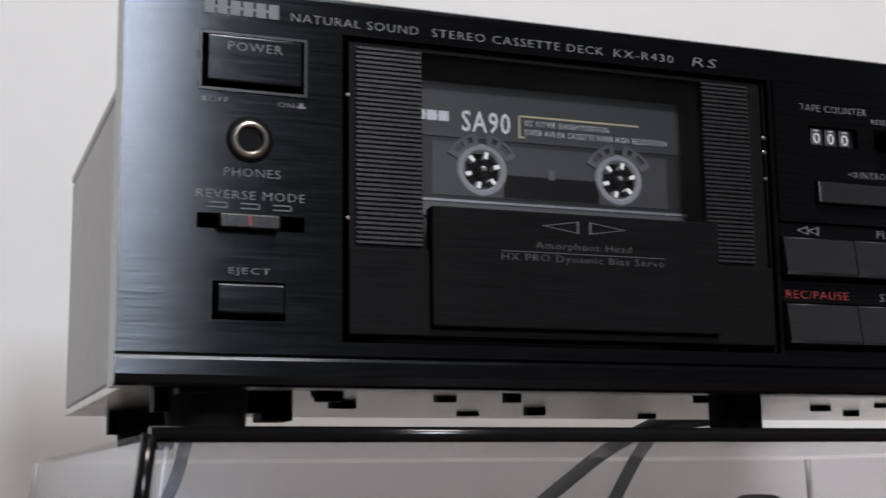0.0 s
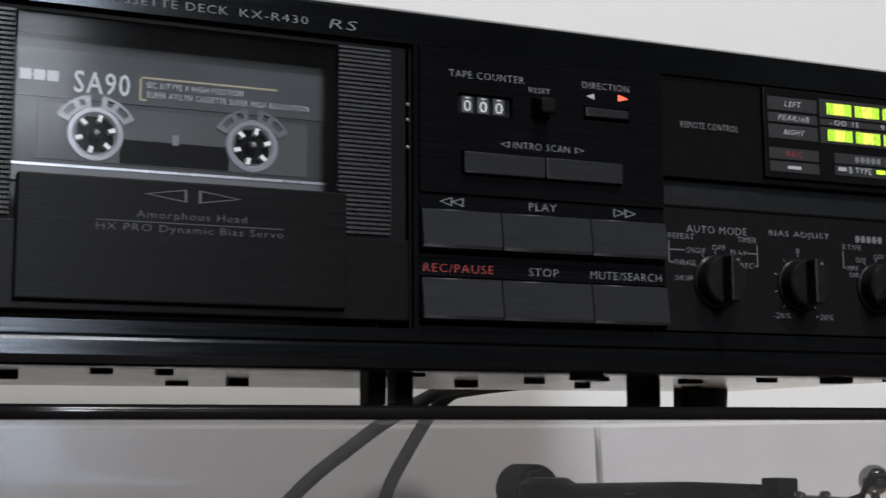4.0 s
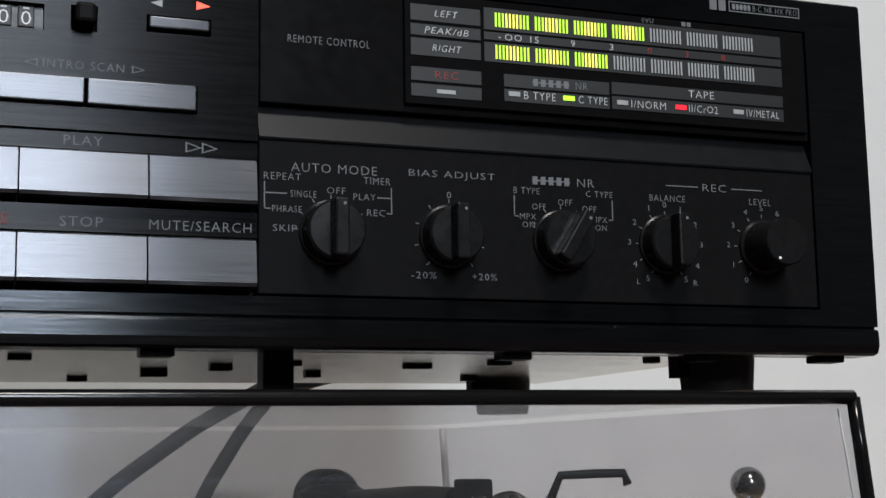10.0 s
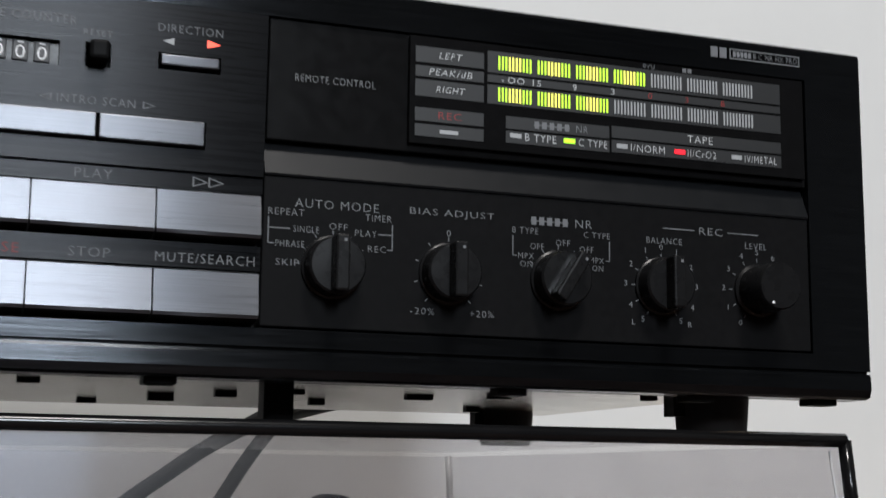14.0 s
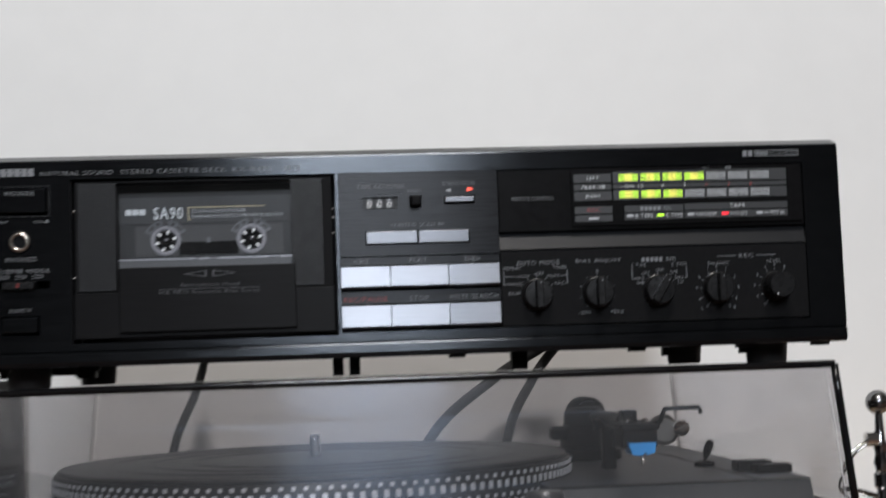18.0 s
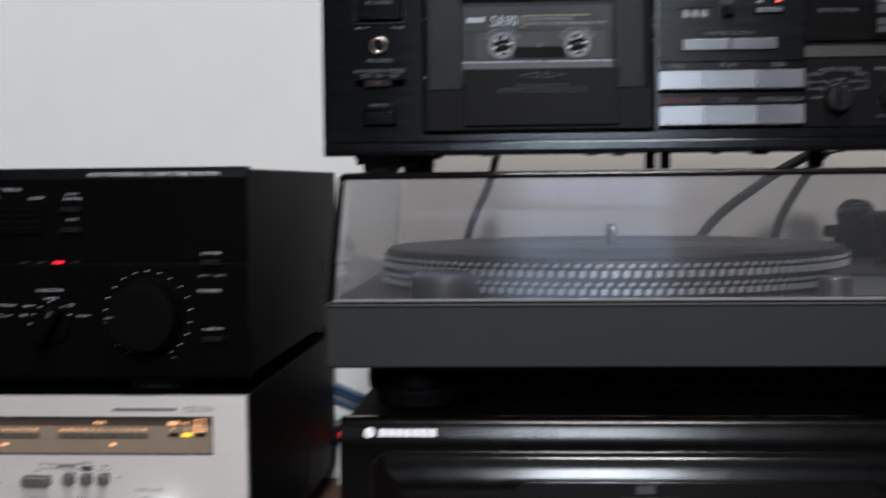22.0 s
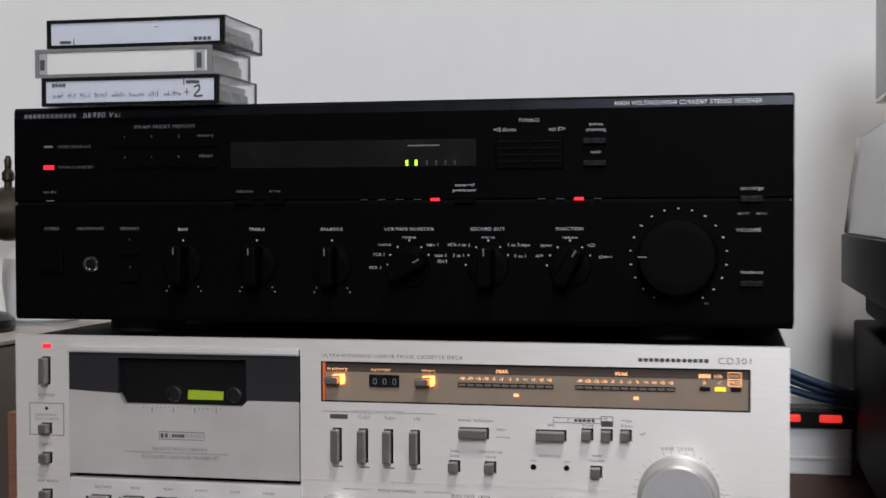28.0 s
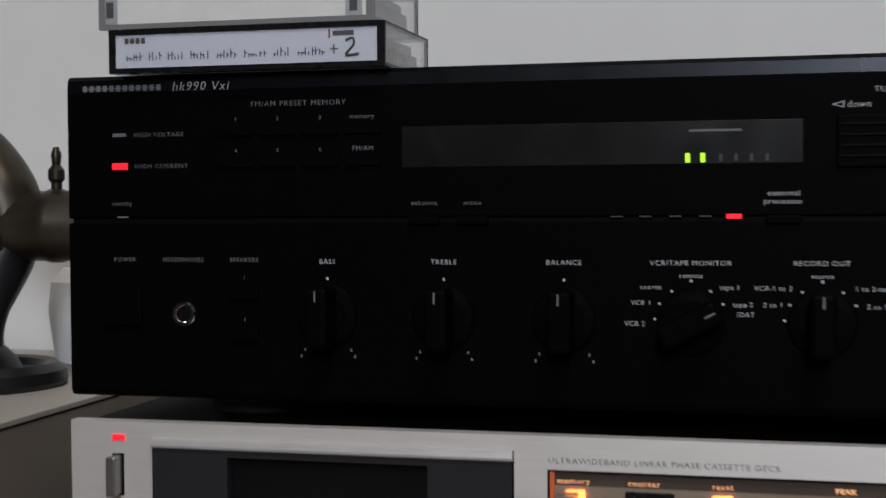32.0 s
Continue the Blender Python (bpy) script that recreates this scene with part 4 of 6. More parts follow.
for zc, h, w in ((195.6, 2.0, 2.3), (191.0, 3.9, 2.8), (185.2, 2.0, 2.3), (181.0, 3.5, 2.8)):
    dot = mesh_of("strobe_dot", Shape().box(-w / 2, w / 2, -152.6, -151.4, -h / 2, h / 2, 0.25, 1), STROBE)
    rest = Shape()
    for k in range(DOTS):
        a = 2 * math.pi * (k + (0.5 if h < 3 else 0)) / DOTS
        if abs(math.remainder(a, 2 * math.pi)) < 1.5:
            o = new("strobe_dot", dot)
            o.parent = plat
            o.matrix_basis = Matrix.Translation((PX * MM, PY * MM, zc * MM)) @ Matrix.Rotation(a, 4, "Z")
# raised arm board with controls
part("arm_board", Shape().prism([(36, 177), (40, 187.2), (43, 188.2), (330, 188.2), (334, 177)], 288, 426), TTGREY, tt)
part("strobe_lamp", Shape().lathe((283, 24, 177), [(9.5, 0), (9.5, 10.5), (8.6, 11.6), (2, 11.8)], "z", 36), mat("grey_metal_post", (0.16, 0.16, 0.165), 0.36, 0.85, 0.1, 150), tt)
part("lamp_prism", Shape().box(276.4, 279.4, 24, 30, 180, 187), CHROME, tt)
selector = part("speed_selector", Shape().lathe((64, 28, 177), [(19.4, 0), (19.4, 9.5), (18.8, 12.5), (17.0, 14.6), (13.0, 15.8), (0.5, 16.2)], "z", 48), TTGREY, tt, "round dark grey speed selector")
part("pointer_line", Shape().tube([(68.2, 8.7, 178.5), (67.9, 8.6, 182.0), (68.4, 8.7, 185.6)], 0.35, 6), CHROME, selector)
for x0, y0, z1 in ((403, 92, 193.8), (409, 76, 192.6)):
    part("push_button", Shape().box(x0, x0 + 20, y0, y0 + 13, 188, z1, 0.8), PLASTIC, tt)
part("speed_line", Shape().box(397.6, 399.0, 44, 264, 188.2, 188.5), PLASTIC, tt)
lever = part("cue_lever", Shape().lathe((396, 136, 188.2), [(6, 0), (6, 2.4), (3, 3.4)], "z", 20), PLASTIC, tt)
part("lever_arm", Shape().tube([(396, 136, 190), (396.6, 134, 194.5), (397.6, 132, 199), (399.4, 131, 203.5)], lambda t: 0.9 + 1.7 * math.sin(math.pi * min(1, max(0, t * 1.1 - 0.2))), 12), PLASTIC, lever)
# tone arm at rest
arm = part("tone_arm", Shape().tube([(355, 262, 216), (349, 200, 218), (342, 140, 220), (337, 84, 220.6)], 3.6, 14), PLASTIC, tt)
part("arm_pivot", Shape().lathe((350, 268, 188), [(23, 0), (23, 7), (17, 9), (17, 21), (14, 23), (14, 31), (9, 34)], "z", 36), PLASTIC, arm)
part("counterweight", Shape().lathe((357, 292, 215.5), [(8, 0), (11.5, 0.5), (12.4, 2), (12.4, 22), (11, 24), (5, 25)], "y", 40), PLASTIC, arm)
part("weight_scale", Shape().lathe((357, 287, 215.5), [(8, 0), (9.6, 0.4), (10, 5)], "y", 36), SATIN, arm)
part("anti_skate_dial", Shape().box(326, 352, 258, 272, 201.5, 210, 2), PLASTIC, arm)
part("arm_rest", Shape().box(343, 351, 176, 184, 188, 214, 1).box(339, 355, 176, 184, 212, 218, 1), PLASTIC, arm)
head = part("head_shell", Shape().box(327, 347, 46, 84, 217.6, 220.8, 0.8), PLASTIC, arm)
part("shell_bolt", Shape().lathe((332, 58, 220.8), [(1.8, 0), (1.8, 1.6), (0.6, 2.0)], "z", 12), CHROME, head)
part("shell_bolt", Shape().lathe((342, 58, 220.8), [(1.8, 0), (1.8, 1.6), (0.6, 2.0)], "z", 12), CHROME, head)
part("finger_lift", Shape().tube([(344, 50, 219.5), (347, 46, 221.5), (349, 44, 227.6), (358, 43, 227.9), (366, 42, 227.9), (366.6, 41, 225.0)], 1.2, 8, 1), PLASTIC, head)
part("cartridge", Shape().box(328, 346, 48, 72, 208.5, 217.6, 1), PLASTIC, head)
part("stylus_holder", Shape().slab([(330, 211.2), (344, 211.2), (343.4, 206.4), (339.5, 205.0), (338.5, 206.6), (336, 204.8), (332, 205.6)], 44, 58), BLUE, head, "bright blue stylus holder")
part("stylus", Shape().tube([(337, 46, 206), (337, 44, 203), (337, 43, 200.8)], 0.7, 8), CHROME, head)
part("shell_lug", Shape().box(333, 341, 70, 80, 220.8, 226.6, 0.8), PLASTIC, head)
part("side_bracket", Shape().lathe((367, 122, 213), [(0.1, -3), (6.5, -3), (8.4, -1.6), (8.8, 0), (8.4, 3), (2, 4)], "y", 28), BUTTON, arm, "dull metal disc on the arm base")
part("bracket_bolt", Shape().lathe((375, 116, 214), [(4.4, 0), (4.4, -3), (2.0, -4.4)], "y", 18), CHROME, arm)
arm.location += Vector((-6, -33, 0)) * MM
# smoked cover: slanted front and sides, a flat top, dark rounded edges
COV = dict(b=(1.5, 435.6, 3.8, 345, 177.4), t=(9.2, 429.0, 4.8, 338, 248.2))
bx0, bx1, by0, by1, bz = COV["b"]
tx0, tx1, ty0, ty1, tz = COV["t"]
cover = thing("dust_cover", 217, 175, 177, "smoked clear acrylic dust cover with dark edges on the turntable", "dust cover")


def pane(name, q, normal, thick=2.6, sheet=SMOKE):
    s = Shape()
    n = Vector(normal) * thick
    a = [s.bm.verts.new([MM * c for c in p]) for p in q]
    b = [s.bm.verts.new([MM * c for c in Vector(p) + n]) for p in q]
    s.bm.faces.new(a)
    s.bm.faces.new(b)
    for k in range(4):
        s.bm.faces.new((a[k], a[(k + 1) % 4], b[(k + 1) % 4], b[k]))
    bmesh.ops.recalc_face_normals(s.bm, faces=s.bm.faces)
    ob = part(name, s, sheet, cover)
    ob.visible_shadow = False
    return ob


e = 2.4
pane("front_pane", [(bx0 + e, by0, bz), (bx1 - e, by0, bz), (tx1 - e, ty0, tz - e), (tx0 + e, ty0, tz - e)], (0, 0.5, 0), 1)
pane("back_pane", [(bx0 + e, by1, bz), (bx1 - e, by1, bz), (tx1 - e, ty1, tz - e), (tx0 + e, ty1, tz - e)], (0, -0.5, 0), 1)
pane("side_pane", [(bx0, by0 + e, bz), (bx0, by1 - e, bz), (tx0, ty1 - e, tz - e), (tx0, ty0 + e, tz - e)], (0.5, 0, 0), 1)
pane("side_pane", [(bx1, by0 + e, bz), (bx1, by1 - e, bz), (tx1, ty1 - e, tz - e), (tx1, ty0 + e, tz - e)], (-0.5, 0, 0), 1)
pane("top_pane", [(tx0 + e, ty0 + e, tz), (tx1 - e, ty0 + e, tz), (tx1 - e, ty1 - e, tz), (tx0 + e, ty1 - e, tz)], (0, 0, -0.5), 1, DULLTOP)
for p, q in (((bx0, by0, bz), (tx0, ty0, tz - 1)), ((bx1, by0, bz), (tx1, ty0, tz - 1)), ((tx0, ty0, tz - 1), (tx1, ty0, tz - 1))):
    m = [(a + b) / 2 for a, b in zip(p, q)]
    part("dark_edge", Shape().tube([p, m, q], 2.0, 10, 2), SMOKEEDGE, cover, "dark rounded acrylic edge")
for p, q in (((bx0, by1, bz), (tx0, ty1, tz - 2)), ((bx1, by1, bz), (tx1, ty1, tz - 2))):
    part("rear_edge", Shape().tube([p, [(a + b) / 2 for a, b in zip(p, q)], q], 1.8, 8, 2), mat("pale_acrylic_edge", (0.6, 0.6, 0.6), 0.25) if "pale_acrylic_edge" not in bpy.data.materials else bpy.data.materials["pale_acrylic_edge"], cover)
# thin pale tubes inside the front edges, put in as their glint
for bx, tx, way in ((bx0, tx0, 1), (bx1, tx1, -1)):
    part("edge_glint", Shape().tube([(bx + way * 4.2, by0 + 1.2, bz + 1), ((bx + tx) / 2 + way * 4.2, 4.6, (bz + tz) / 2), (tx + way * 4.2, ty0 + 1.2, tz - 4)], 0.35, 8, 2), bpy.data.materials["pale_acrylic_edge"], cover)
part("lower_rim", Shape().box(bx0, bx1, by0 - 0.6, by0 + 2, 177.0, 178.6, 0.4), mat("pale_rim", (0.22, 0.22, 0.225), 0.25), cover)

# ---- disc player under the turntable ----
pl = thing("disc_player", 217, 170, FLOOR, "gloss black disc player with a rounded tray door", "disc player")
part("case", Shape().box(9, 426, 6, 372, 8, 111.0, 2.0), DULLCASE, pl)
part("front_panel", Shape().prism([(6, 8), (-4, 8), (-6.6, 10), (-7.6, 14), (-8.0, 24), (-8.0, 60), (-8.0, 97), (-7.6, 101), (-6.6, 105), (-5.2, 109.2), (-4.0, 111.6), (-2.4, 112.8), (0, 113.2), (6, 113.2)], 7.4, 427.6, True), GLOSSBLACK, pl)


def pillow(x0, x1, z0, z1, y0, corner, steps):
    """A rounded panel that swells towards the front; steps of (inset, rise)."""
    s = Shape()
    rings = []
    for inset, rise in steps:
        r = max(corner - inset, 0.8)
        ring = []
        for cx, cz, a0 in ((x1 - inset - r, z1 - inset - r, 0), (x0 + inset + r, z1 - inset - r, 90), (x0 + inset + r, z0 + inset + r, 180), (x1 - inset - r, z0 + inset + r, 270)):
            for k in range(7):
                a = radians(a0 + 15 * k)
                ring.append(s.bm.verts.new((MM * (cx + r * math.cos(a)), MM * (y0 - rise), MM * (cz + r * math.sin(a)))))
        rings.append(ring)
    n = len(rings[0])
    for p, q in zip(rings, rings[1:]):
        for k in range(n):
            s.bm.faces.new((p[k], p[(k + 1) % n], q[(k + 1) % n], q[k])).smooth = True
    s.bm.faces.new(rings[0])
    s.bm.faces.new(rings[-1]).smooth = True
    bmesh.ops.recalc_face_normals(s.bm, faces=s.bm.faces)
    return s


tray = part("tray_door", pillow(24.4, 372, 50.4, 94.6, -5.2, 9, [(0, 0), (0, 1.0), (0.4, 2.2), (1.2, 3.4), (2.4, 4.4), (4.0, 5.3), (7.0, 6.7), (10, 7.9), (13, 8.8), (16, 9.4), (18, 9.65), (20, 9.8)]), SOFTGLOSS, pl)
part("door_frame", pillow(22.6, 374, 48.8, 96.2, -6.6, 10.5, [(0, 0), (0, 1.6), (0.5, 2.1), (1.2, 2.3), (1.8, 2.3)]), SOFTGLOSS, tray)
part("disc_flap", pillow(103, 300, 54, 80.5, -14.4, 7, [(0, 0), (0.1, 0.7), (0.35, 0.9), (0.7, 0.92), (1.4, 0.93), (6, 0.93)]), SOFTGLOSS, tray)
part("lower_lip", Shape().box(28, 368, -10.6, -7, 46.8, 50.2, 1.5, 3), SOFTGLOSS, tray)
part("disc_mark", Shape().box(170, 180, -15.45, -15.25, 74, 78.5), DARKPRINT, tray)
line(tray, 160, 192, 71.4, 71.9, -15.4, DARKPRINT)


def lean(ob, rise=0.2):
    """Lays print on the backward-leaning upper front."""
    for v in ob.data.vertices:
        v.co.y += MM * (8.0 - rise - float(np.interp(v.co.z / MM, (97, 101, 105, 109.2), (8.0, 7.6, 6.6, 5.2))))


lean(blocks("maker_mark", pl, 29.0, 61.4, 103.4, 107.6, -8.0, 7, WHITEPRINT, 0.86))
lean(part("maker_badge", Shape().lathe((24.0, -7.8, 105.6), [(2.9, 0.4), (2.9, -0.2), (2.4, -0.3)], "y", 24), WHITEPRINT, pl))
lean(write(pl, "CD CDV LD PLAYER", 66.4, 100.0, 104.0, 105.5, -8.0, PRINTDIM))
lean(write(pl, "CLD-S270", 104.0, 127.8, 103.8, 106.6, -8.0, PRINTDIM))
part("standby_lamp", Shape().lathe((37.2, -7.6, 38.2), [(1.3, 0), (1.3, -0.9), (0.5, -1.2)], "y", 14), REDLED, pl, "lit red standby lamp")
caption(pl, "STANDBY", 37.4, 43.0, 1.5, -8.2, PRINTDIM, 1.1)
part("lower_key", Shape().box(24, 50, -9, -7, 24, 33, 0.6), GLOSSBLACK, pl)
for cx, cy in ((40, 30), (394, 30), (40, 340), (394, 340)):
    part("foot", Shape().lathe((cx, cy, FLOOR), [(17, 0), (18, 2), (18, 14), (16, 15)], "z", 28), RUBBER, pl)

# ---- receiver on the silver deck ----
HY, HX0, HX1, HZ0, HZ1 = 26.4, -493.8, -49.6, 130.4, 254.0
hk = thing("stereo_receiver", -272, 190, 121, "matt black stereo receiver with small white lettering", "receiver")
part("case", Shape().box(HX0 + 3, HX1 - 0.6, HY + 13, 378, 132, 252.6, 1.5), HKCASE, hk, "black coated steel case")
part("upper_front", Shape().prism([(HY + 13, 199.2), (HY + 1.0, 199.2), (HY, 199.9), (HY, 247.6), (HY + 13, 247.6)], HX0, HX1), HKBLACK, hk)
part("top_trim", Shape().prism([(HY, 247.7), (HY + 0.4, 252.4), (HY + 2.0, HZ1), (HY + 13, HZ1), (HY + 13, 247.7)], HX0, HX1), HKTRIM, hk)
part("lower_front", Shape().prism([(HY + 13, HZ0), (HY + 2, HZ0), (HY + 0.4, HZ0 + 1.4), (HY, HZ0 + 3), (HY, 196.6), (HY + 0.8, 197.4), (HY + 13, 197.4)], HX0, HX1), HKBLACK, hk)
part("seam", Shape().box(HX0 + 1, HX1 - 1, HY + 1.6, HY + 13, 197.4, 199.2), HKCASE, hk)
part("end_trim", Shape().box(HX1 - 0.4, HX1 + 0.6, HY + 1, HY + 12, HZ0 + 2, HZ1 - 1, 0.3), HKCASE, hk)
H0 = HY - 0.12
write(hk, "HIGH VOLTAGE/HIGH CURRENT STEREO RECEIVER", -142.1, -65.3, 248.9, 251.2, HY - 0.2, WHITEPRINT, 0.0, 0.004)
blocks("maker_mark", hk, -487.5, -454, 248.0, 250.3, HY - 0.2, 12, PRINT, 0.6)
write(hk, "hk990 Vxi", -449.5, -427.0, 247.7, 251.0, HY - 0.2, SOFTPRINT, 0.2)
disp = part("display_window", Shape().box(-359.3, -217.5, HY - 0.2, HY + 1, 217.4, 232.4, 0.2), mat("dark_display", (0.0042, 0.004, 0.004), 0.25, 0, 0.1), hk, "dark tuner display")
for x in (-256.4, -251.2):
    part("lit_bar", Shape().box(x - 0.8, x + 0.8, HY - 0.4, HY - 0.2, 217.9, 221.2, 0.1, 1), GREENLED, disp)
for k in range(4):
    line(disp, -245.6 + 5.2 * k, -244.6 + 5.2 * k, 218.2, 220.8, HY - 0.3, mat("unlit_bar", (0.035, 0.034, 0.03), 0.4) if k == 0 else bpy.data.materials["unlit_bar"])
line(disp, -256.0, -238.0, 228.6, 229.4, HY - 0.3, PRINTDIM)
write(hk, "TUNING", -194.3, -182.9, 240.9, 242.8, H0, SOFTPRINT)
write(hk, "down", -203.0, -195.6, 235.9, 238.2, H0, SOFTPRINT)
write(hk, "up", -177.4, -173.8, 235.4, 237.4, H0, SOFTPRINT)
for tip, sgn in ((-208.2, 1), (-168.4, -1)):
    outline("arrow_outline", [(tip, 237.0), (tip + sgn * 4.0, 238.2), (tip + sgn * 4.0, 235.8)], H0, HY, SOFTPRINT, hk)
tune = part("tuning_pad", Shape().box(-206.6, -169.8, HY - 1.6, HY + 1, 215.6, 233.4, 0.6), HKBLACK, hk)
for k in range(4):
    for x0 in (-205.4, -187.0):
        part("pad_rib", Shape().box(x0, x0 + 15.4, HY - 2.3, HY - 1.6, 219.0 + 3.6 * k, 219.9 + 3.6 * k, 0.2, 1), HKCASE, tune)
for z, lines in ((230.0, ("active", "tracking")), (218.1, ("seek",))):
    part("push_button", Shape().box(-158.8, -146.6, HY - 3.0, HY + 1, z - 1.4, z + 1.6, 0.4), SATIN, hk)
    for k, s in enumerate(reversed(lines)):
        caption(hk, s, -152.2, z + 6.4 + 2.9 * k, 1.9, H0, SOFTPRINT, 0.95)
caption(hk, "cartridge", -70.6, 204.4, 1.9, H0, SOFTPRINT, 0.95)
part("push_button", Shape().box(-76.6, -64.8, HY - 2.6, HY + 1, 197.0, 200.2, 0.4), SATIN, hk)
for cx, s in ((-76.0, "MM"), (-66.4, "MC")):
    caption(hk, s, cx + 2.2, 191.0, 1.4, H0, PRINT)
    line(hk, cx - 1.8, cx + 0.0, 190.4, 191.4, H0, PRINT)
caption(hk, "VOLUME", -72.3, 182.3, 1.9, H0, SOFTPRINT, 1.0)
caption(hk, "loudness", -70.4, 160.3, 1.9, H0, SOFTPRINT, 0.95)
part("push_button", Shape().box(-76.6, -64.8, HY - 2.4, HY + 1, 152.6, 155.6, 0.4), SATIN, hk)
VX, VZ = -108.6, 168.4
vol = part("volume_knob", Shape().lathe((VX, HY, VZ), [(21.4, 0), (21.4, -1), (20.6, -2), (20.0, -17.0), (19.2, -18.2), (15, -18.6), (0.1, -18.6)], "y", 72), HKKNOB, hk, "large matt black volume knob")
part("pointer_line", Shape().box(VX - 20.0, VX - 15.5, HY - 18.8, HY - 18.5, VZ - 0.35, VZ + 0.35), PRINT, vol)
for k in range(19):
    a = radians(-150 + k * 300 / 18)
    part("scale_dot", Shape().lathe((VX + 25.4 * math.sin(a), H0, VZ + 25.4 * math.cos(a)), [(0.5, 0), (0.5, 0.1)], "y", 8), SOFTPRINT, hk)
caption(hk, "40", -94.0, 143.4, 1.3, H0, PRINT)
caption(hk, "subsonic", -351.0, 204.6, 1.7, H0, PRINT, 0.95)
caption(hk, "mono", -333.0, 204.6, 1.7, H0, PRINT, 0.95)
for cx in (-351, -333, -223.8):
    part("push_button", Shape().box(cx - 5.8, cx + 5.8, HY - 2.2, HY + 1, 196.8, 199.6, 0.4), HKBLACK, hk)
caption(hk, "external", -224.0, 207.2, 1.9, H0, SOFTPRINT, 0.95)
caption(hk, "processor", -224.0, 204.4, 1.9, H0, SOFTPRINT, 0.95)
UNLIT = mat("unlit_lamp", (0.035, 0.032, 0.03), 0.4)
for x, m in ((-281, UNLIT), (-271, UNLIT), (-260.6, UNLIT), (-250.4, UNLIT), (-240.6, REDLED), (-181.7, UNLIT), (-171.4, UNLIT), (-161.3, REDLED), (-151.2, UNLIT)):
    h, w = (0.85, 2.6) if m is REDLED else (0.35, 2.2)
    part("indicator_lamp", Shape().box(x - w, x + w, HY - 0.5, HY + 1, 199.2 - h, 199.2 + h, 0.2, 1), m, hk)
line(hk, -474.8, -469.2, 230.6, 231.9, H0, PRINTDIM)
write(hk, "HIGH VOLTAGE", -465.6, -445.2, 230.4, 232.0, H0, PRINTDIM)
part("indicator_lamp", Shape().box(-475.2, -468.6, HY - 0.5, HY + 1, 217.9, 220.5, 0.4), REDLED, hk, "lit red lamp")
write(hk, "HIGH CURRENT", -465.6, -443.6, 218.4, 220.0, H0, PRINTDIM)
caption(hk, "standby", -471.2, 205.0, 1.6, H0, PRINTDIM, 0.95)
line(hk, -473.4, -468.6, 199.4, 200.0, H0, PRINTDIM)
write(hk, "FM/AM PRESET MEMORY", -417.8, -380.6, 241.0, 242.9, H0, PRINT)
for r, z in enumerate((236.4, 224.6)):
    for c in range(3):
        x = -424.1 + 16.7 * c
        caption(hk, str(1 + c + 3 * r), x, z, 1.5, H0, PRINTDIM)
        part("preset_button", Shape().box(x - 7.2, x + 7.2, HY - 1.2, HY + 1, z - 6.4, z - 2.6, 0.4), HKBLACK, hk)
    part("preset_button", Shape().box(-381.2, -366.8, HY - 1.2, HY + 1, z - 6.4, z - 2.6, 0.4), HKBLACK, hk)
caption(hk, "memory", -374.4, 236.6, 1.7, H0, PRINT, 0.95)
caption(hk, "FM/AM", -374.2, 224.8, 1.7, H0, PRINT, 0.95)
for x, s in ((-470.2, "POWER"), (-446.0, "HEADPHONES"), (-421.3, "SPEAKERS")):
    caption(hk, s, x, 183.5, 1.6, H0, PRINT, 0.95)
for x, s in ((-388.3, "BASS"), (-343.9, "TREBLE"), (-299.8, "BALANCE"), (-255.4, "VCR/TAPE MONITOR"), (-211.2, "RECORD OUT"), (-166.5, "FUNCTION")):
    caption(hk, s, x, 183.0, 1.75, H0, SOFTPRINT, 0.98)
part("power_button", Shape().box(-479, -463, HY - 2.0, HY + 1, 158, 172, 0.8), HKBLACK, hk)
sock = part("headphone_socket", Shape().lathe((-445.9, HY, 162.7), [(2.9, 8), (2.9, -0.9), (3.3, -1.3), (4.4, -1.3), (4.9, -0.6), (4.9, 1)], "y", 32), CHROME, hk, "chrome headphone socket ring")
part("socket_hole", Shape().lathe((-445.9, HY, 162.7), [(2.85, -0.7), (2.85, 3)], "y", 20), PIT, sock)
for z, s in ((177.0, "1"), (161.2, "2")):
    caption(hk, s, -421.3, z, 1.4, H0, PRINTDIM)
    part("speaker_button", Shape().box(-427, -415.6, HY - 1.6, HY + 1, z - 8.6, z - 3.0, 0.5), HKBLACK, hk)


def hk_knob(cx, cz, turn, mark):
    k = part("control_knob", Shape().lathe((cx, HY, cz), [(11.6, 0), (11.6, -1.2), (10.8, -2), (8, -2.4)], "y", 40), HKBLACK, hk)
    rot = Matrix.Translation((cx * MM, 0, cz * MM)) @ Matrix.Rotation(radians(turn), 4, "Y") @ Matrix.Translation((-cx * MM, 0, -cz * MM))
    grip = Shape().box(cx - 4.2, cx + 4.2, HY - 15, HY - 1, cz - 11, cz + 11, 1.6)
    dash = Shape().box(cx - 0.35, cx + 0.35, HY - 15.15, HY - 14.9, cz + 6.0, cz + 10)
    for q in (grip, dash):
        bmesh.ops.transform(q.bm, matrix=rot, verts=q.bm.verts)
    part("grip", grip, HKBLACK, k)
    part("pointer_line", dash, mark, k)


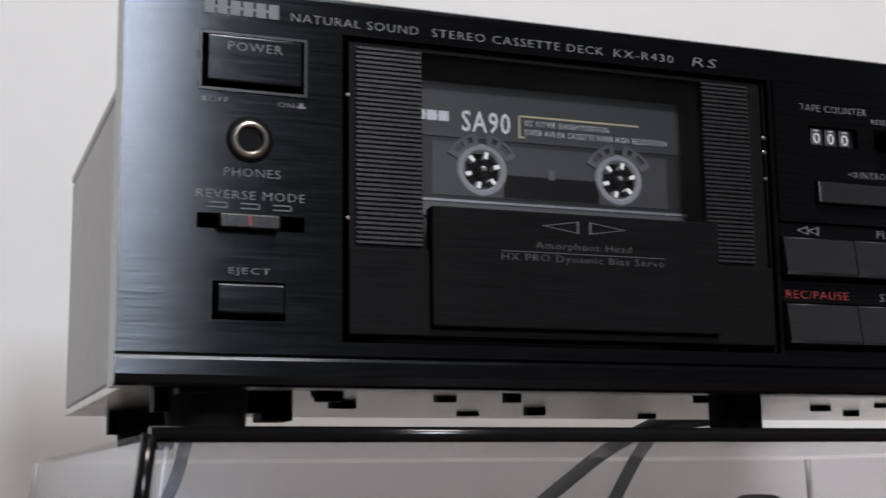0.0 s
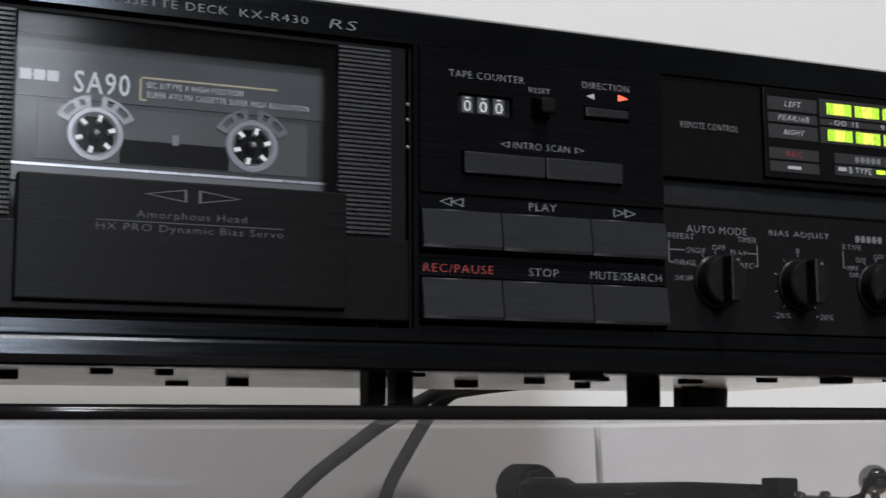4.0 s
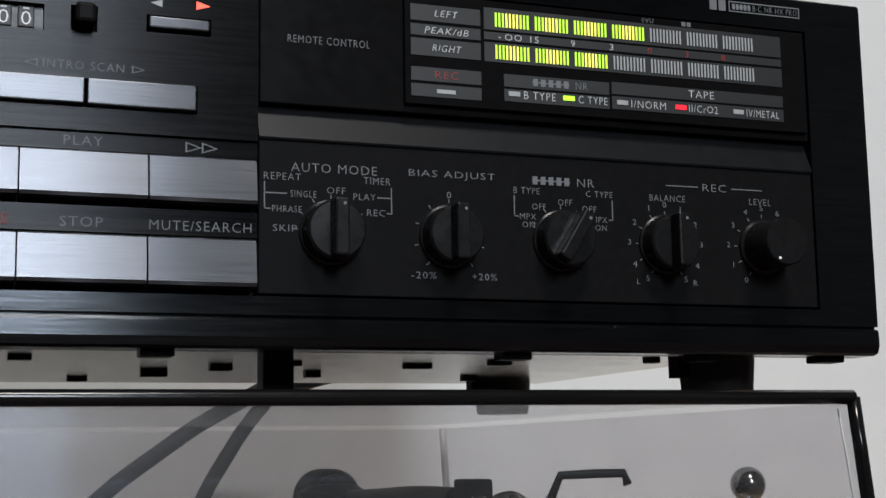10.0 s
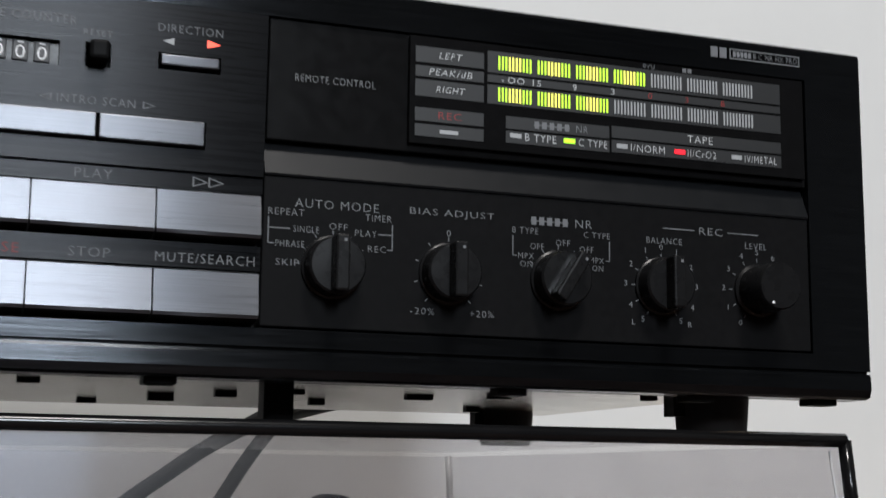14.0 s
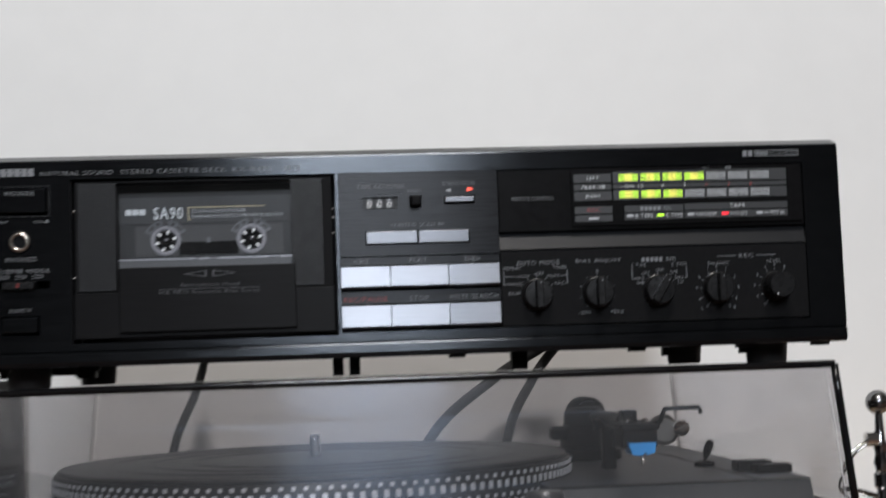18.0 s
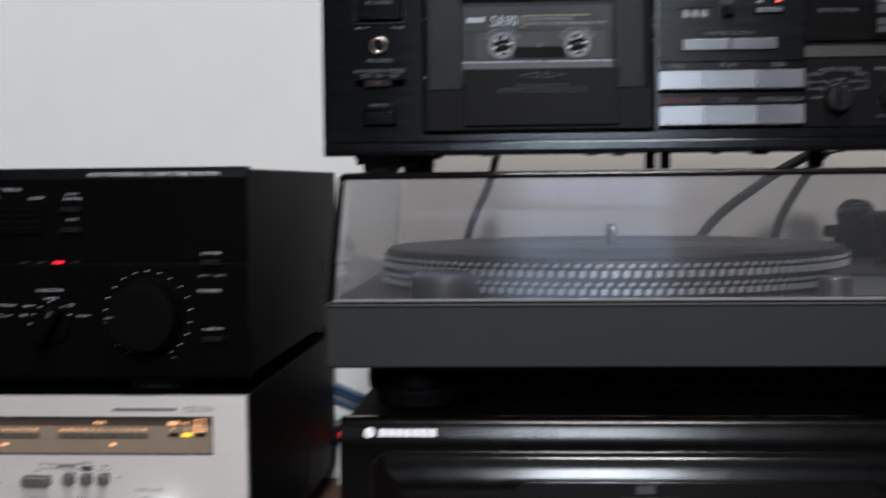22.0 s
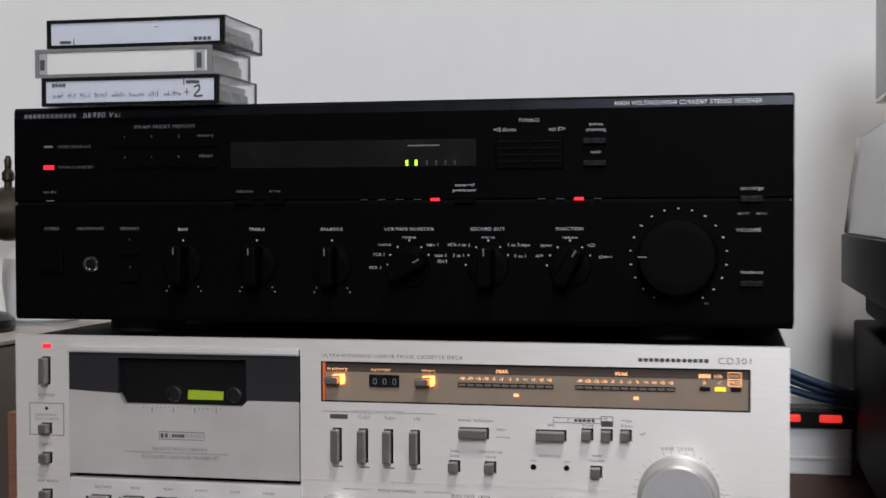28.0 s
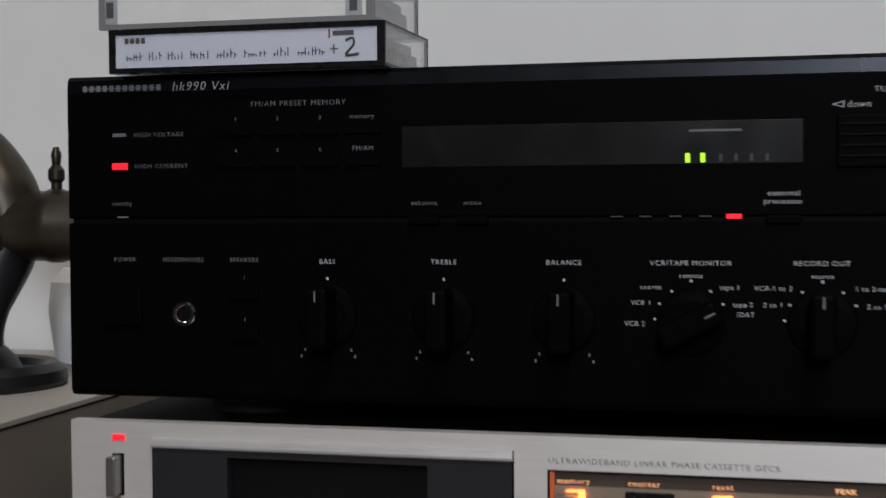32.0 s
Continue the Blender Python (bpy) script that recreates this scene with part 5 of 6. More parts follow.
for x, z, turn in ((-388.3, 162.9, 0), (-343.9, 162.7, 0), (-299.8, 162.5, 0), (-255.2, 162.1, 62), (-211.0, 162.5, 0), (-166.2, 162.9, 28)):
    hk_knob(x, z, turn, PRINTDIM)
    part("scale_dot", Shape().box(x - 0.4, x + 0.4, H0, HY, 176.2, 177.2), SOFTPRINT, hk)
for x in (-388.3, -343.9, -299.8):
    for sgn in (-1, 1):
        part("scale_dot", Shape().box(x + sgn * 10.4 - 0.4, x + sgn * 10.4 + 0.4, H0, HY, 147.2, 148.2), PRINT, hk)
        part("scale_dot", Shape().box(x + sgn * 9.0 - 0.4, x + sgn * 9.0 + 0.4, H0, HY, 149.6, 150.6), PRINTDIM, hk)
for cx, items in ((-255.2, ((0, 178.6, "remote"), (-14.0, 174.6, "source"), (-17.6, 169.0, "VCR 1"), (-19.6, 161.6, "VCR 2"), (13.0, 174.6, "tape 1"), (17.6, 168.6, "tape 2"), (18.6, 165.2, "/DAT"))),
                  (-211.0, ((0, 178.6, "source"), (-16.4, 174.4, "VCR-1 to 2"), (-16.6, 168.6, "2 to 1"), (17.0, 174.4, "1 to 2-tape"), (17.6, 168.4, "2 to 1"))),
                  (-166.2, ((0, 178.6, "remote"), (-13.0, 174.2, "tuner"), (-16.6, 168.4, "A/V"), (11.6, 174.2, "CD"), (19.2, 168.2, "phono")))):
    for dx, z, s in items:
        caption(hk, s, cx + dx, z, 1.7, H0, SOFTPRINT, 0.9)
    for a in (-86, -60, -32, 32, 60):
        part("scale_dot", Shape().box(cx + 12.6 * math.sin(radians(a)) - 0.4, cx + 12.6 * math.sin(radians(a)) + 0.4, H0, HY, 162.4 + 12.6 * math.cos(radians(a)) - 0.4, 162.4 + 12.6 * math.cos(radians(a)) + 0.4), SOFTPRINT, hk)
for y0, z0, z1 in ((100, 150, 172), (300, 165, 190)):
    part("side_vent", Shape().box(HX1 - 0.8, HX1 - 0.3, y0, y0 + 10, z0, z1), PIT, hk)
for cx, cy in ((-430, 70), (-112, 70), (-430, 320), (-112, 320)):
    part("foot", Shape().lathe((cx, cy, 121.4), [(21, 0), (22, 1), (22, 9), (20, 11)], "z", 32), RUBBER, hk)

# ---- silver cassette deck ----
CY, CX0, CX1, CZ0, CZ1 = 23.3, -492.6, -51.2, 13.2, 121.2
cd = thing("silver_cassette_deck", -272, 190, FLOOR, "silver front-loading cassette deck with a lit bronze meter panel", "cassette deck")
part("case", Shape().box(CX0 + 3, CX1 - 1, CY + 6, 370, 12, 120.2, 1.2), HKCASE, cd, "black vinyl-coated case")
PANEL = (-305.6, -71.1, 86.6, 109.2)
DOORO = (-458.6, -317.6, 40.0, 115.6)
part("faceplate", Shape().plate(CX0, CX1, 43.0, CZ1, CY, CY + 6, [PANEL, (DOORO[0], DOORO[1], 43.0, DOORO[3])]), SILVER, cd, "brushed silver aluminium front")
part("lower_faceplate", Shape().plate(CX0, CX1, CZ0, 43.0, CY, CY + 6, [(-458.6, -317.6, 16.0, 43.0)]), SILVER, cd)
C0 = CY - 0.12
DF = CY - 1.4
line(cd, CX0 + 1, CX1 - 1, 42.6, 43.0, C0, mat("bright_seam", (0.86, 0.85, 0.83), 0.3, 0.6), "seam")
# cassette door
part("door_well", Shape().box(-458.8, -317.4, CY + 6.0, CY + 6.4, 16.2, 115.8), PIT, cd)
part("door_lip", Shape().prism([(CY + 4, 111.8), (CY - 1.9, 111.8), (CY - 2.3, 112.2), (CY - 2.4, 113.0), (CY - 2.1, 114.7), (CY - 1.4, 115.3), (CY - 0.4, 115.5), (CY + 4, 115.5)], -458.2, -318.0), SILVERDOOR, cd)
s = Shape().slab([(-458.0, 41.6), (-318.2, 41.6), (-318.2, 86.0), (-348.5, 86.0), (-352.0, 82.4), (-424.0, 82.4), (-427.6, 88.4), (-458.0, 90.0)], DF, CY + 4)
part("door_plate", s, SILVERDOOR, cd)
s = Shape().slab([(-458.0, 90.1), (-427.4, 88.5), (-427.4, 109), (-349.4, 109), (-349.4, 86.1), (-318.2, 86.1), (-318.2, 111.8), (-458.0, 111.8)], DF + 0.2, CY + 4)
part("dark_band", s, DOORDARK, cd, "dark smoked window band")
part("window_well", Shape().box(-427.4, -349.4, CY + 5.6, CY + 5.9, 82.4, 109), PIT, cd)
part("window_pane", Shape().box(-427.2, -349.6, CY + 1.0, CY + 1.6, 82.6, 108.8), TAPEPANE, cd)
part("lit_window", Shape().slab([(-386.6, 90.6), (-365.2, 90.0), (-365.6, 85.2), (-387.0, 85.2)], CY + 4.6, CY + 5.4), WINDOWGREEN, cd, "lit yellow-green tape window")
for cx in (-395.0, -358.6):
    part("reel_hub", Shape().lathe((cx, CY + 5.6, 88.2), [(5.0, 0), (4.8, -2), (3.4, -2.4), (3.0, -1.2), (1.2, -1.2), (0.1, -1.2)], "y", 24), HUBDARK, cd)
for k in range(19):
    line(cd, -411.6 + 2.6 * k, -411.3 + 2.6 * k, 78.2 if k % 5 == 2 else 80.6, 81.4, DF - 0.1, DARKPRINT if k % 5 == 2 else PRINTDIM)
part("label_box", Shape().plate(-402.2, -374.6, 62.6, 67.2, DF - 0.12, DF, [(-401.9, -395.8, 62.9, 66.9), (-395.5, -374.9, 62.9, 66.9)]), DARKPRINT, cd)
part("double_d_mark", Shape().box(-401.2, -399.4, DF - 0.12, DF, 63.6, 66.2).box(-398.6, -396.8, DF - 0.12, DF, 63.6, 66.2), DARKPRINT, cd)
blocks("maker_word", cd, -394.6, -386.4, 63.8, 66.0, DF - 0.12, 5, DARKPRINT)
write(cd, "B·C NR HX-PRO", -385.4, -375.6, 63.8, 66.0, DF - 0.12, DARKPRINT)
write(cd, "SENDUST HEAD 2 MOTOR", -406.6, -372.8, 56.2, 58.2, DF - 0.12, DARKPRINT)
line(cd, -424.0, -360.0, 54.9, 55.1, DF - 0.12, DARKPRINT)
write(cd, "FULL LOGIC UNIPLANE TRANSPORT", -412.6, -365.8, 51.6, 53.6, DF - 0.12, DARKPRINT)


def tilted(parent, body, cx, cz, height):
    """Lettering on the sloping face of the key tray."""
    ob = caption(parent, body, cx, cz, height, 0, DARKPRINT, 1.0)
    for v in ob.data.vertices:
        v.co.y = MM * (CY - 6.0 + 4.0 * (v.co.z / MM - 19.6) / 18.4 - 0.12)
    return ob


KEYMETAL = mat("pale_key_metal", (0.42, 0.41, 0.395), 0.35, 0.6, 0.08, 150)
keys = part("key_tray", Shape().prism([(CY + 4, 18.6), (CY - 5.5, 18.4), (CY - 6.0, 19.6), (CY - 2.0, 38.0), (CY - 1.0, 39.0), (CY + 4, 39.0)], -457.4, -317.4), SILVERDOOR, cd)
for k, s in enumerate(("RECORD", "REW", "PLAY", "F.FWD", "STOP", "PAUSE")):
    cx = -437.2 + 20.2 * k
    part("tray_key", Shape().box(cx - 5.8, cx + 5.8, CY - 8.4, CY - 2, 26.4, 29.4, 0.5), KEYMETAL, keys)
    # slot drawn as a flat near-black plate
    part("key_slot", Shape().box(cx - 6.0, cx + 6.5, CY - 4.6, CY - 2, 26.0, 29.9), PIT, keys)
    tilted(keys, s, cx + 0.8, 34.2, 1.5)
    part("key_lamp", Shape().lathe((cx - 8.4, CY - 4.2, 28.2), [(0.75, 1), (0.75, -0.5), (0.3, -0.6)], "y", 12), PIT, keys)
def recessed(name, x0, x1, z0, z1, out, bevel):
    """A grey key standing out of a dark slot in the front."""
    key = part(name, Shape().box(x0, x1, CY - out, CY + 1, z0, z1, bevel), BUTTON, cd)
    # flat near-black plate for the shaded slot; no opening is cut
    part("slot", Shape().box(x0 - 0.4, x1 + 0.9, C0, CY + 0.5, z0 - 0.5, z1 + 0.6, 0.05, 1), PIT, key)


# left column
part("power_lamp", Shape().box(-475.2, -469.8, CY - 0.6, CY + 1, 113.8, 116.2, 0.5), REDLED, cd, "lit red power lamp")
recessed("power_lever", -475.0, -471.2, 93.0, 108.2, 6.5, 0.6)
caption(cd, "POWER", -472.9, 86.2, 1.6, C0, DARKPRINT, 1.1)
part("label_box", Shape().plate(-484.0, -462.0, 62.6, 81.6, C0, CY, [(-483.6, -462.4, 63.0, 81.2)]), PRINTDIM, cd)
part("sensor_hole", Shape().lathe((-473, C0, 78.4), [(1.0, 0), (1.0, 0.1)], "y", 12), PIT, cd)
caption(cd, "ELECTRONIC", -473, 74.6, 1.3, C0, PRINTDIM)
caption(cd, "AUTO SEARCH", -473, 72.2, 1.3, C0, PRINTDIM)
for z in (67.0, 49.8, 28.2):
    recessed("push_button", -475.8, -470.6, z - 2.9, z + 2.4, 6.0, 0.5)
caption(cd, "EJECT", -472.8, 57.4, 1.5, C0, DARKPRINT, 1.1)
caption(cd, "REC MUTE", -472.6, 35.8, 1.5, C0, DARKPRINT, 1.1)
# lit panel
write(cd, "ULTRAWIDEBAND LINEAR PHASE CASSETTE DECK", -305.0, -224.6, 111.6, 113.6, C0, DARKPRINT)
blocks("maker_mark", cd, -129.9, -92.4, 112.3, 114.3, C0, 13, DARKPRINT, 0.7)
write(cd, "CD301", -87.8, -70.9, 111.8, 115.2, C0, DARKPRINT)
mp = part("meter_panel", Shape().box(PANEL[0], PANEL[1], CY + 2.0, CY + 4, PANEL[2], PANEL[3]), BRONZEPANEL, cd, "bronze meter panel with lit orange print")
part("panel_frame", Shape().plate(PANEL[0], PANEL[1], PANEL[2], PANEL[3], CY + 0.2, CY + 2.2, [(PANEL[0] + 0.9, PANEL[1] - 0.9, PANEL[2] + 0.7, PANEL[3] - 0.7)]), SATIN, mp)
part("upper_band", Shape().box(PANEL[0] + 0.9, PANEL[1] - 0.9, CY + 1.8, CY + 2.0, 103.6, 108.4), mat("dark_bronze", (0.07, 0.05, 0.04), 0.35), mp)
G = CY + 1.6
# no lamp itself: the key lamp's light on this end is painted as emission
part("lit_end", Shape().box(PANEL[0] + 0.2, PANEL[0] + 2.4, CY + 0.3, CY + 1.9, PANEL[2] + 0.8, PANEL[3] - 0.8), glow("lamp_lit_amber", (1.0, 0.2, 0.05), 0.13), mp, "panel end made to glow where the lamp lights it")
for cx, s in ((-296.4, "memory"), (-244.2, "reset"), (-271.4, "counter")):
    caption(mp, s, cx, 105.2, 2.0, G, ORANGEPRINT, 1.0)
for cx in (-299.0, -247.6):
    part("slide_key", Shape().box(cx - 3.4, cx + 4.2, CY - 5.0, CY + 2, 97.0, 100.6, 0.6), BUTTON, mp)
    part("key_lamp", Shape().slab([(cx - 0.4, 101.2), (cx + 4.3, 101.2), (cx + 4.3, 96.2), (cx + 6.4, 96.6), (cx + 7.0, 98.8), (cx + 6.6, 102.2), (cx + 0.4, 101.9)], CY + 0.8, CY + 1.9), ORANGELAMP, mp, "lit orange lamp")
win = part("counter_window", Shape().box(-278.0, -260.9, CY + 0.6, CY + 2, 95.4, 102.2, 0.3), SATIN, mp)
for k in range(3):
    caption(win, "0", -274.6 + 5.6 * k, 98.6, 3.7, CY + 0.45, PRINT)
METERCELL = mat("grey_meter_cell", (0.14, 0.12, 0.1), 0.5)
for x0, x1 in ((-227.8, -175.1), (-163.3, -110.2)):
    part("meter_slot", Shape().box(x0, x1, CY + 1.4, CY + 2.0, 96.4, 98.8), PIT, mp)
    for k in range(11):
        line(mp, x0 + (x1 - x0) * (k + 0.5) / 11 - 2.0, x0 + (x1 - x0) * (k + 0.5) / 11 + 2.0, 96.9, 98.3, CY + 1.2, METERCELL, "meter_cell")
    for k, s in enumerate(("-40", "-20", "-15", "-10", "-5", "-3", "-1", "0", "+1", "+3", "+5", "+8")):
        caption(mp, s, x0 + 2.4 + (x1 - x0 - 4.6) * k / 11, 101.2, 1.6, G, ORANGEPRINT, 0.85, 0.03)
    caption(mp, "PEAK", (x0 + x1) / 2 - 1.6, 105.4, 1.7, G, ORANGEPRINT, 1.0, 0.03)
    part("double_d_mark", Shape().box((x0 + x1) / 2 + 4.6, (x0 + x1) / 2 + 7.4, G, G + 0.1, 91.6, 93.4), ORANGEPRINT, mp)
blocks("maker_word", mp, -98.0, -91.6, 104.0, 106.2, G, 5, ORANGEPRINT)
caption(mp, "NR", -87.6, 105.0, 2.0, G, ORANGEPRINT)
caption(mp, "B", -94.8, 101.6, 1.8, G, ORANGEPRINT)
caption(mp, "C", -86.8, 101.6, 1.8, G, ORANGEPRINT)
for cx, m in ((-94.6, SATIN), (-86.7, AMBERLED), (-78.6, SATIN)):
    part("lamp", Shape().box(cx - 2.8, cx + 2.8, CY + 1.2, CY + 2, 97.2, 99.4, 0.2, 1), m, mp)
part("label_box", Shape().plate(-82.8, -75.8, 100.0, 107.4, G, G + 0.12, [(-82.4, -76.2, 103.9, 107.0), (-82.4, -76.2, 100.4, 103.5)]), ORANGEPRINT, mp)
caption(mp, "HX", -79.3, 105.4, 1.9, G, ORANGEPRINT)
caption(mp, "PRO", -79.3, 101.9, 1.9, G, ORANGEPRINT)
# switches
write(cd, "BIAS/EQUALIZATION", -287.8, -257.2, 80.3, 82.3, C0, DARKPRINT)
line(cd, -305, -289, 81.2, 81.4, C0, DARKPRINT)
line(cd, -256, -239.4, 81.2, 81.4, C0, DARKPRINT)
part("metal_tag", Shape().box(-300.4, -290.2, C0, CY, 77.2, 79.8), mat("dark_green_tag", (0.05, 0.06, 0.045), 0.5), cd)
for cx, s in ((-280.6, "CrO2"), (-265.8, "FeCr"), (-250.6, "LN")):
    caption(cd, s, cx, 78.4, 1.8, C0, DARKPRINT, 0.95)
for cx in (-296.2, -281.0, -266.6, -251.4):
    recessed("lever_switch", cx - 2.3, cx + 1.7, 53.8, 71.6, 7.0, 0.7)
    line(cd, cx - 2.6, cx + 3.2, 50.2, 51.0, C0, PRINTDIM)
caption(cd, "meter ballistics", -217.6, 78.6, 1.8, C0, DARKPRINT, 0.95)
caption(cd, "slow", -203.6, 74.0, 1.5, C0, DARKPRINT)
caption(cd, "normal", -202.4, 69.8, 1.5, C0, DARKPRINT)
for cx in (-218.4, -176.0):
    recessed("push_button", cx - 7.9, cx + 7.3, 69.0, 74.0, 6.0, 0.6)
blocks("maker_word", cd, -164.0, -152.4, 79.2, 80.8, C0, 5, DARKPRINT)
part("label_box", Shape().plate(-175.0, -146.0, 78.4, 81.4, C0, CY, [(-174.7, -167.2, 78.7, 81.1), (-166.9, -146.3, 78.7, 81.1)]), DARKPRINT, cd)
caption(cd, "NR", -176.0, 77.0, 1.7, C0, DARKPRINT)
caption(cd, "TYPE", -156.4, 77.0, 1.7, C0, DARKPRINT)
part("label_box", Shape().plate(-149.4, -142.8, 77.0, 82.6, C0, CY, [(-149.0, -143.2, 80.0, 82.2)]), DARKPRINT, cd)
caption(cd, "mpx", -135.4, 80.6, 1.8, C0, DARKPRINT)
caption(cd, "filter", -135.4, 77.8, 1.8, C0, DARKPRINT)
caption(cd, "off", -127.0, 73.6, 1.6, C0, DARKPRINT)
for cx, z in ((-156.4, 73.0), (-146.0, 73.0), (-135.8, 73.0), (-229.2, 53.4), (-209.2, 53.4), (-151.6, 53.0)):
    recessed("push_button", cx - 2.9, cx + 2.1, z - 3.0, z + 2.3, 6.2, 0.5)
for cx, l1, l2 in ((-229.4, "bias", "tone"), (-209.2, "record cal", "tone"), (-151.4, "auto", "repeat")):
    caption(cd, l1, cx, 61.6, 1.8, C0, DARKPRINT, 0.95)
    caption(cd, l2, cx, 58.8, 1.8, C0, DARKPRINT, 0.95)
caption(cd, "record cal", -177.0, 60.6, 1.8, C0, DARKPRINT, 0.95)
for cx, s in ((-185.8, "left"), (-167.8, "right")):
    part("trim_hole", Shape().lathe((cx, C0, 54.0), [(1.6, 0), (1.6, 0.1)], "y", 16), PIT, cd)
    caption(cd, s, cx, 57.6, 1.2, C0, DARKPRINT)
caption(cd, "LINE LEVEL", -108.6, 66.4, 2.0, C0, DARKPRINT, 1.0)
caption(cd, "MICROPHONES", -262.0, 38.0, 1.8, C0, DARKPRINT)
line(cd, -293, -277, 38.0, 38.2, C0, DARKPRINT)
line(cd, -247, -231, 38.0, 38.2, C0, DARKPRINT)
caption(cd, "BIAS FINE TRIM", -220.6, 36.6, 1.8, C0, DARKPRINT)
caption(cd, "OUTPUT LEVEL", -166.0, 36.8, 1.8, C0, DARKPRINT)


def round_knob(cx, cz, r, deep, mark):
    k = part("control_knob", Shape().lathe((cx, CY, cz), [(r * 1.06, 0), (r * 1.06, -1), (r, -1.6), (r * 0.97, -deep + 1.2), (r * 0.90, -deep), (r * 0.86, -deep)], "y", 56), KNOB, cd)
    part("knob_cap", Shape().lathe((cx, CY, cz), [(r * 0.87, -deep + 1), (r * 0.87, -deep - 0.1)], "y", 56), KNOBCAP, k)
    s = Shape().box(cx - 0.4, cx + 0.4, CY - deep - 0.25, CY - deep - 0.05, cz + r * 0.55, cz + r * 0.88)
    rot = Matrix.Translation((cx * MM, 0, cz * MM)) @ Matrix.Rotation(radians(mark), 4, "Y") @ Matrix.Translation((-cx * MM, 0, -cz * MM))
    bmesh.ops.transform(s.bm, matrix=rot, verts=s.bm.verts)
    part("pointer_line", s, DARKPRINT, k)


for cx, cz, r, deep, mark in ((-298.0, 26.0, 8.6, 16, 215), (-219.4, 24.6, 8.2, 14, 0), (-165.2, 25.0, 7.6, 14, 0), (-108.2, 41.4, 20.4, 22, 205)):
    round_knob(cx, cz, r, deep, mark)
ticks(-108.2, 41.4, range(-150, 151, 10), 22.6, 24.0, PRINT, cd, C0, 0.25)
for cx in (-267.6, -250.0, -76.4):
    sk = part("socket", Shape().lathe((cx, CY, 25.4), [(3.0, 6), (3.0, -1.0), (4.6, -1.4), (5.4, -0.6), (5.4, 1)], "y", 28), BUTTON, cd)
    part("socket_hole", Shape().lathe((cx, CY, 25.4), [(2.95, -0.6), (2.95, 3)], "y", 20), PIT, sk)
for cx, cy in ((-455, 50), (-90, 50), (-455, 310), (-90, 310)):
    part("foot", Shape().lathe((cx, cy, FLOOR), [(15, 0), (17, 2), (17, 20)], "z", 28), RUBBER, cd)
part("side_vent", Shape().box(CX1 - 1.2, CX1 - 0.8, 230, 242, 24, 46), PIT, cd)

# ---- boxed cassettes stacked on the receiver ----


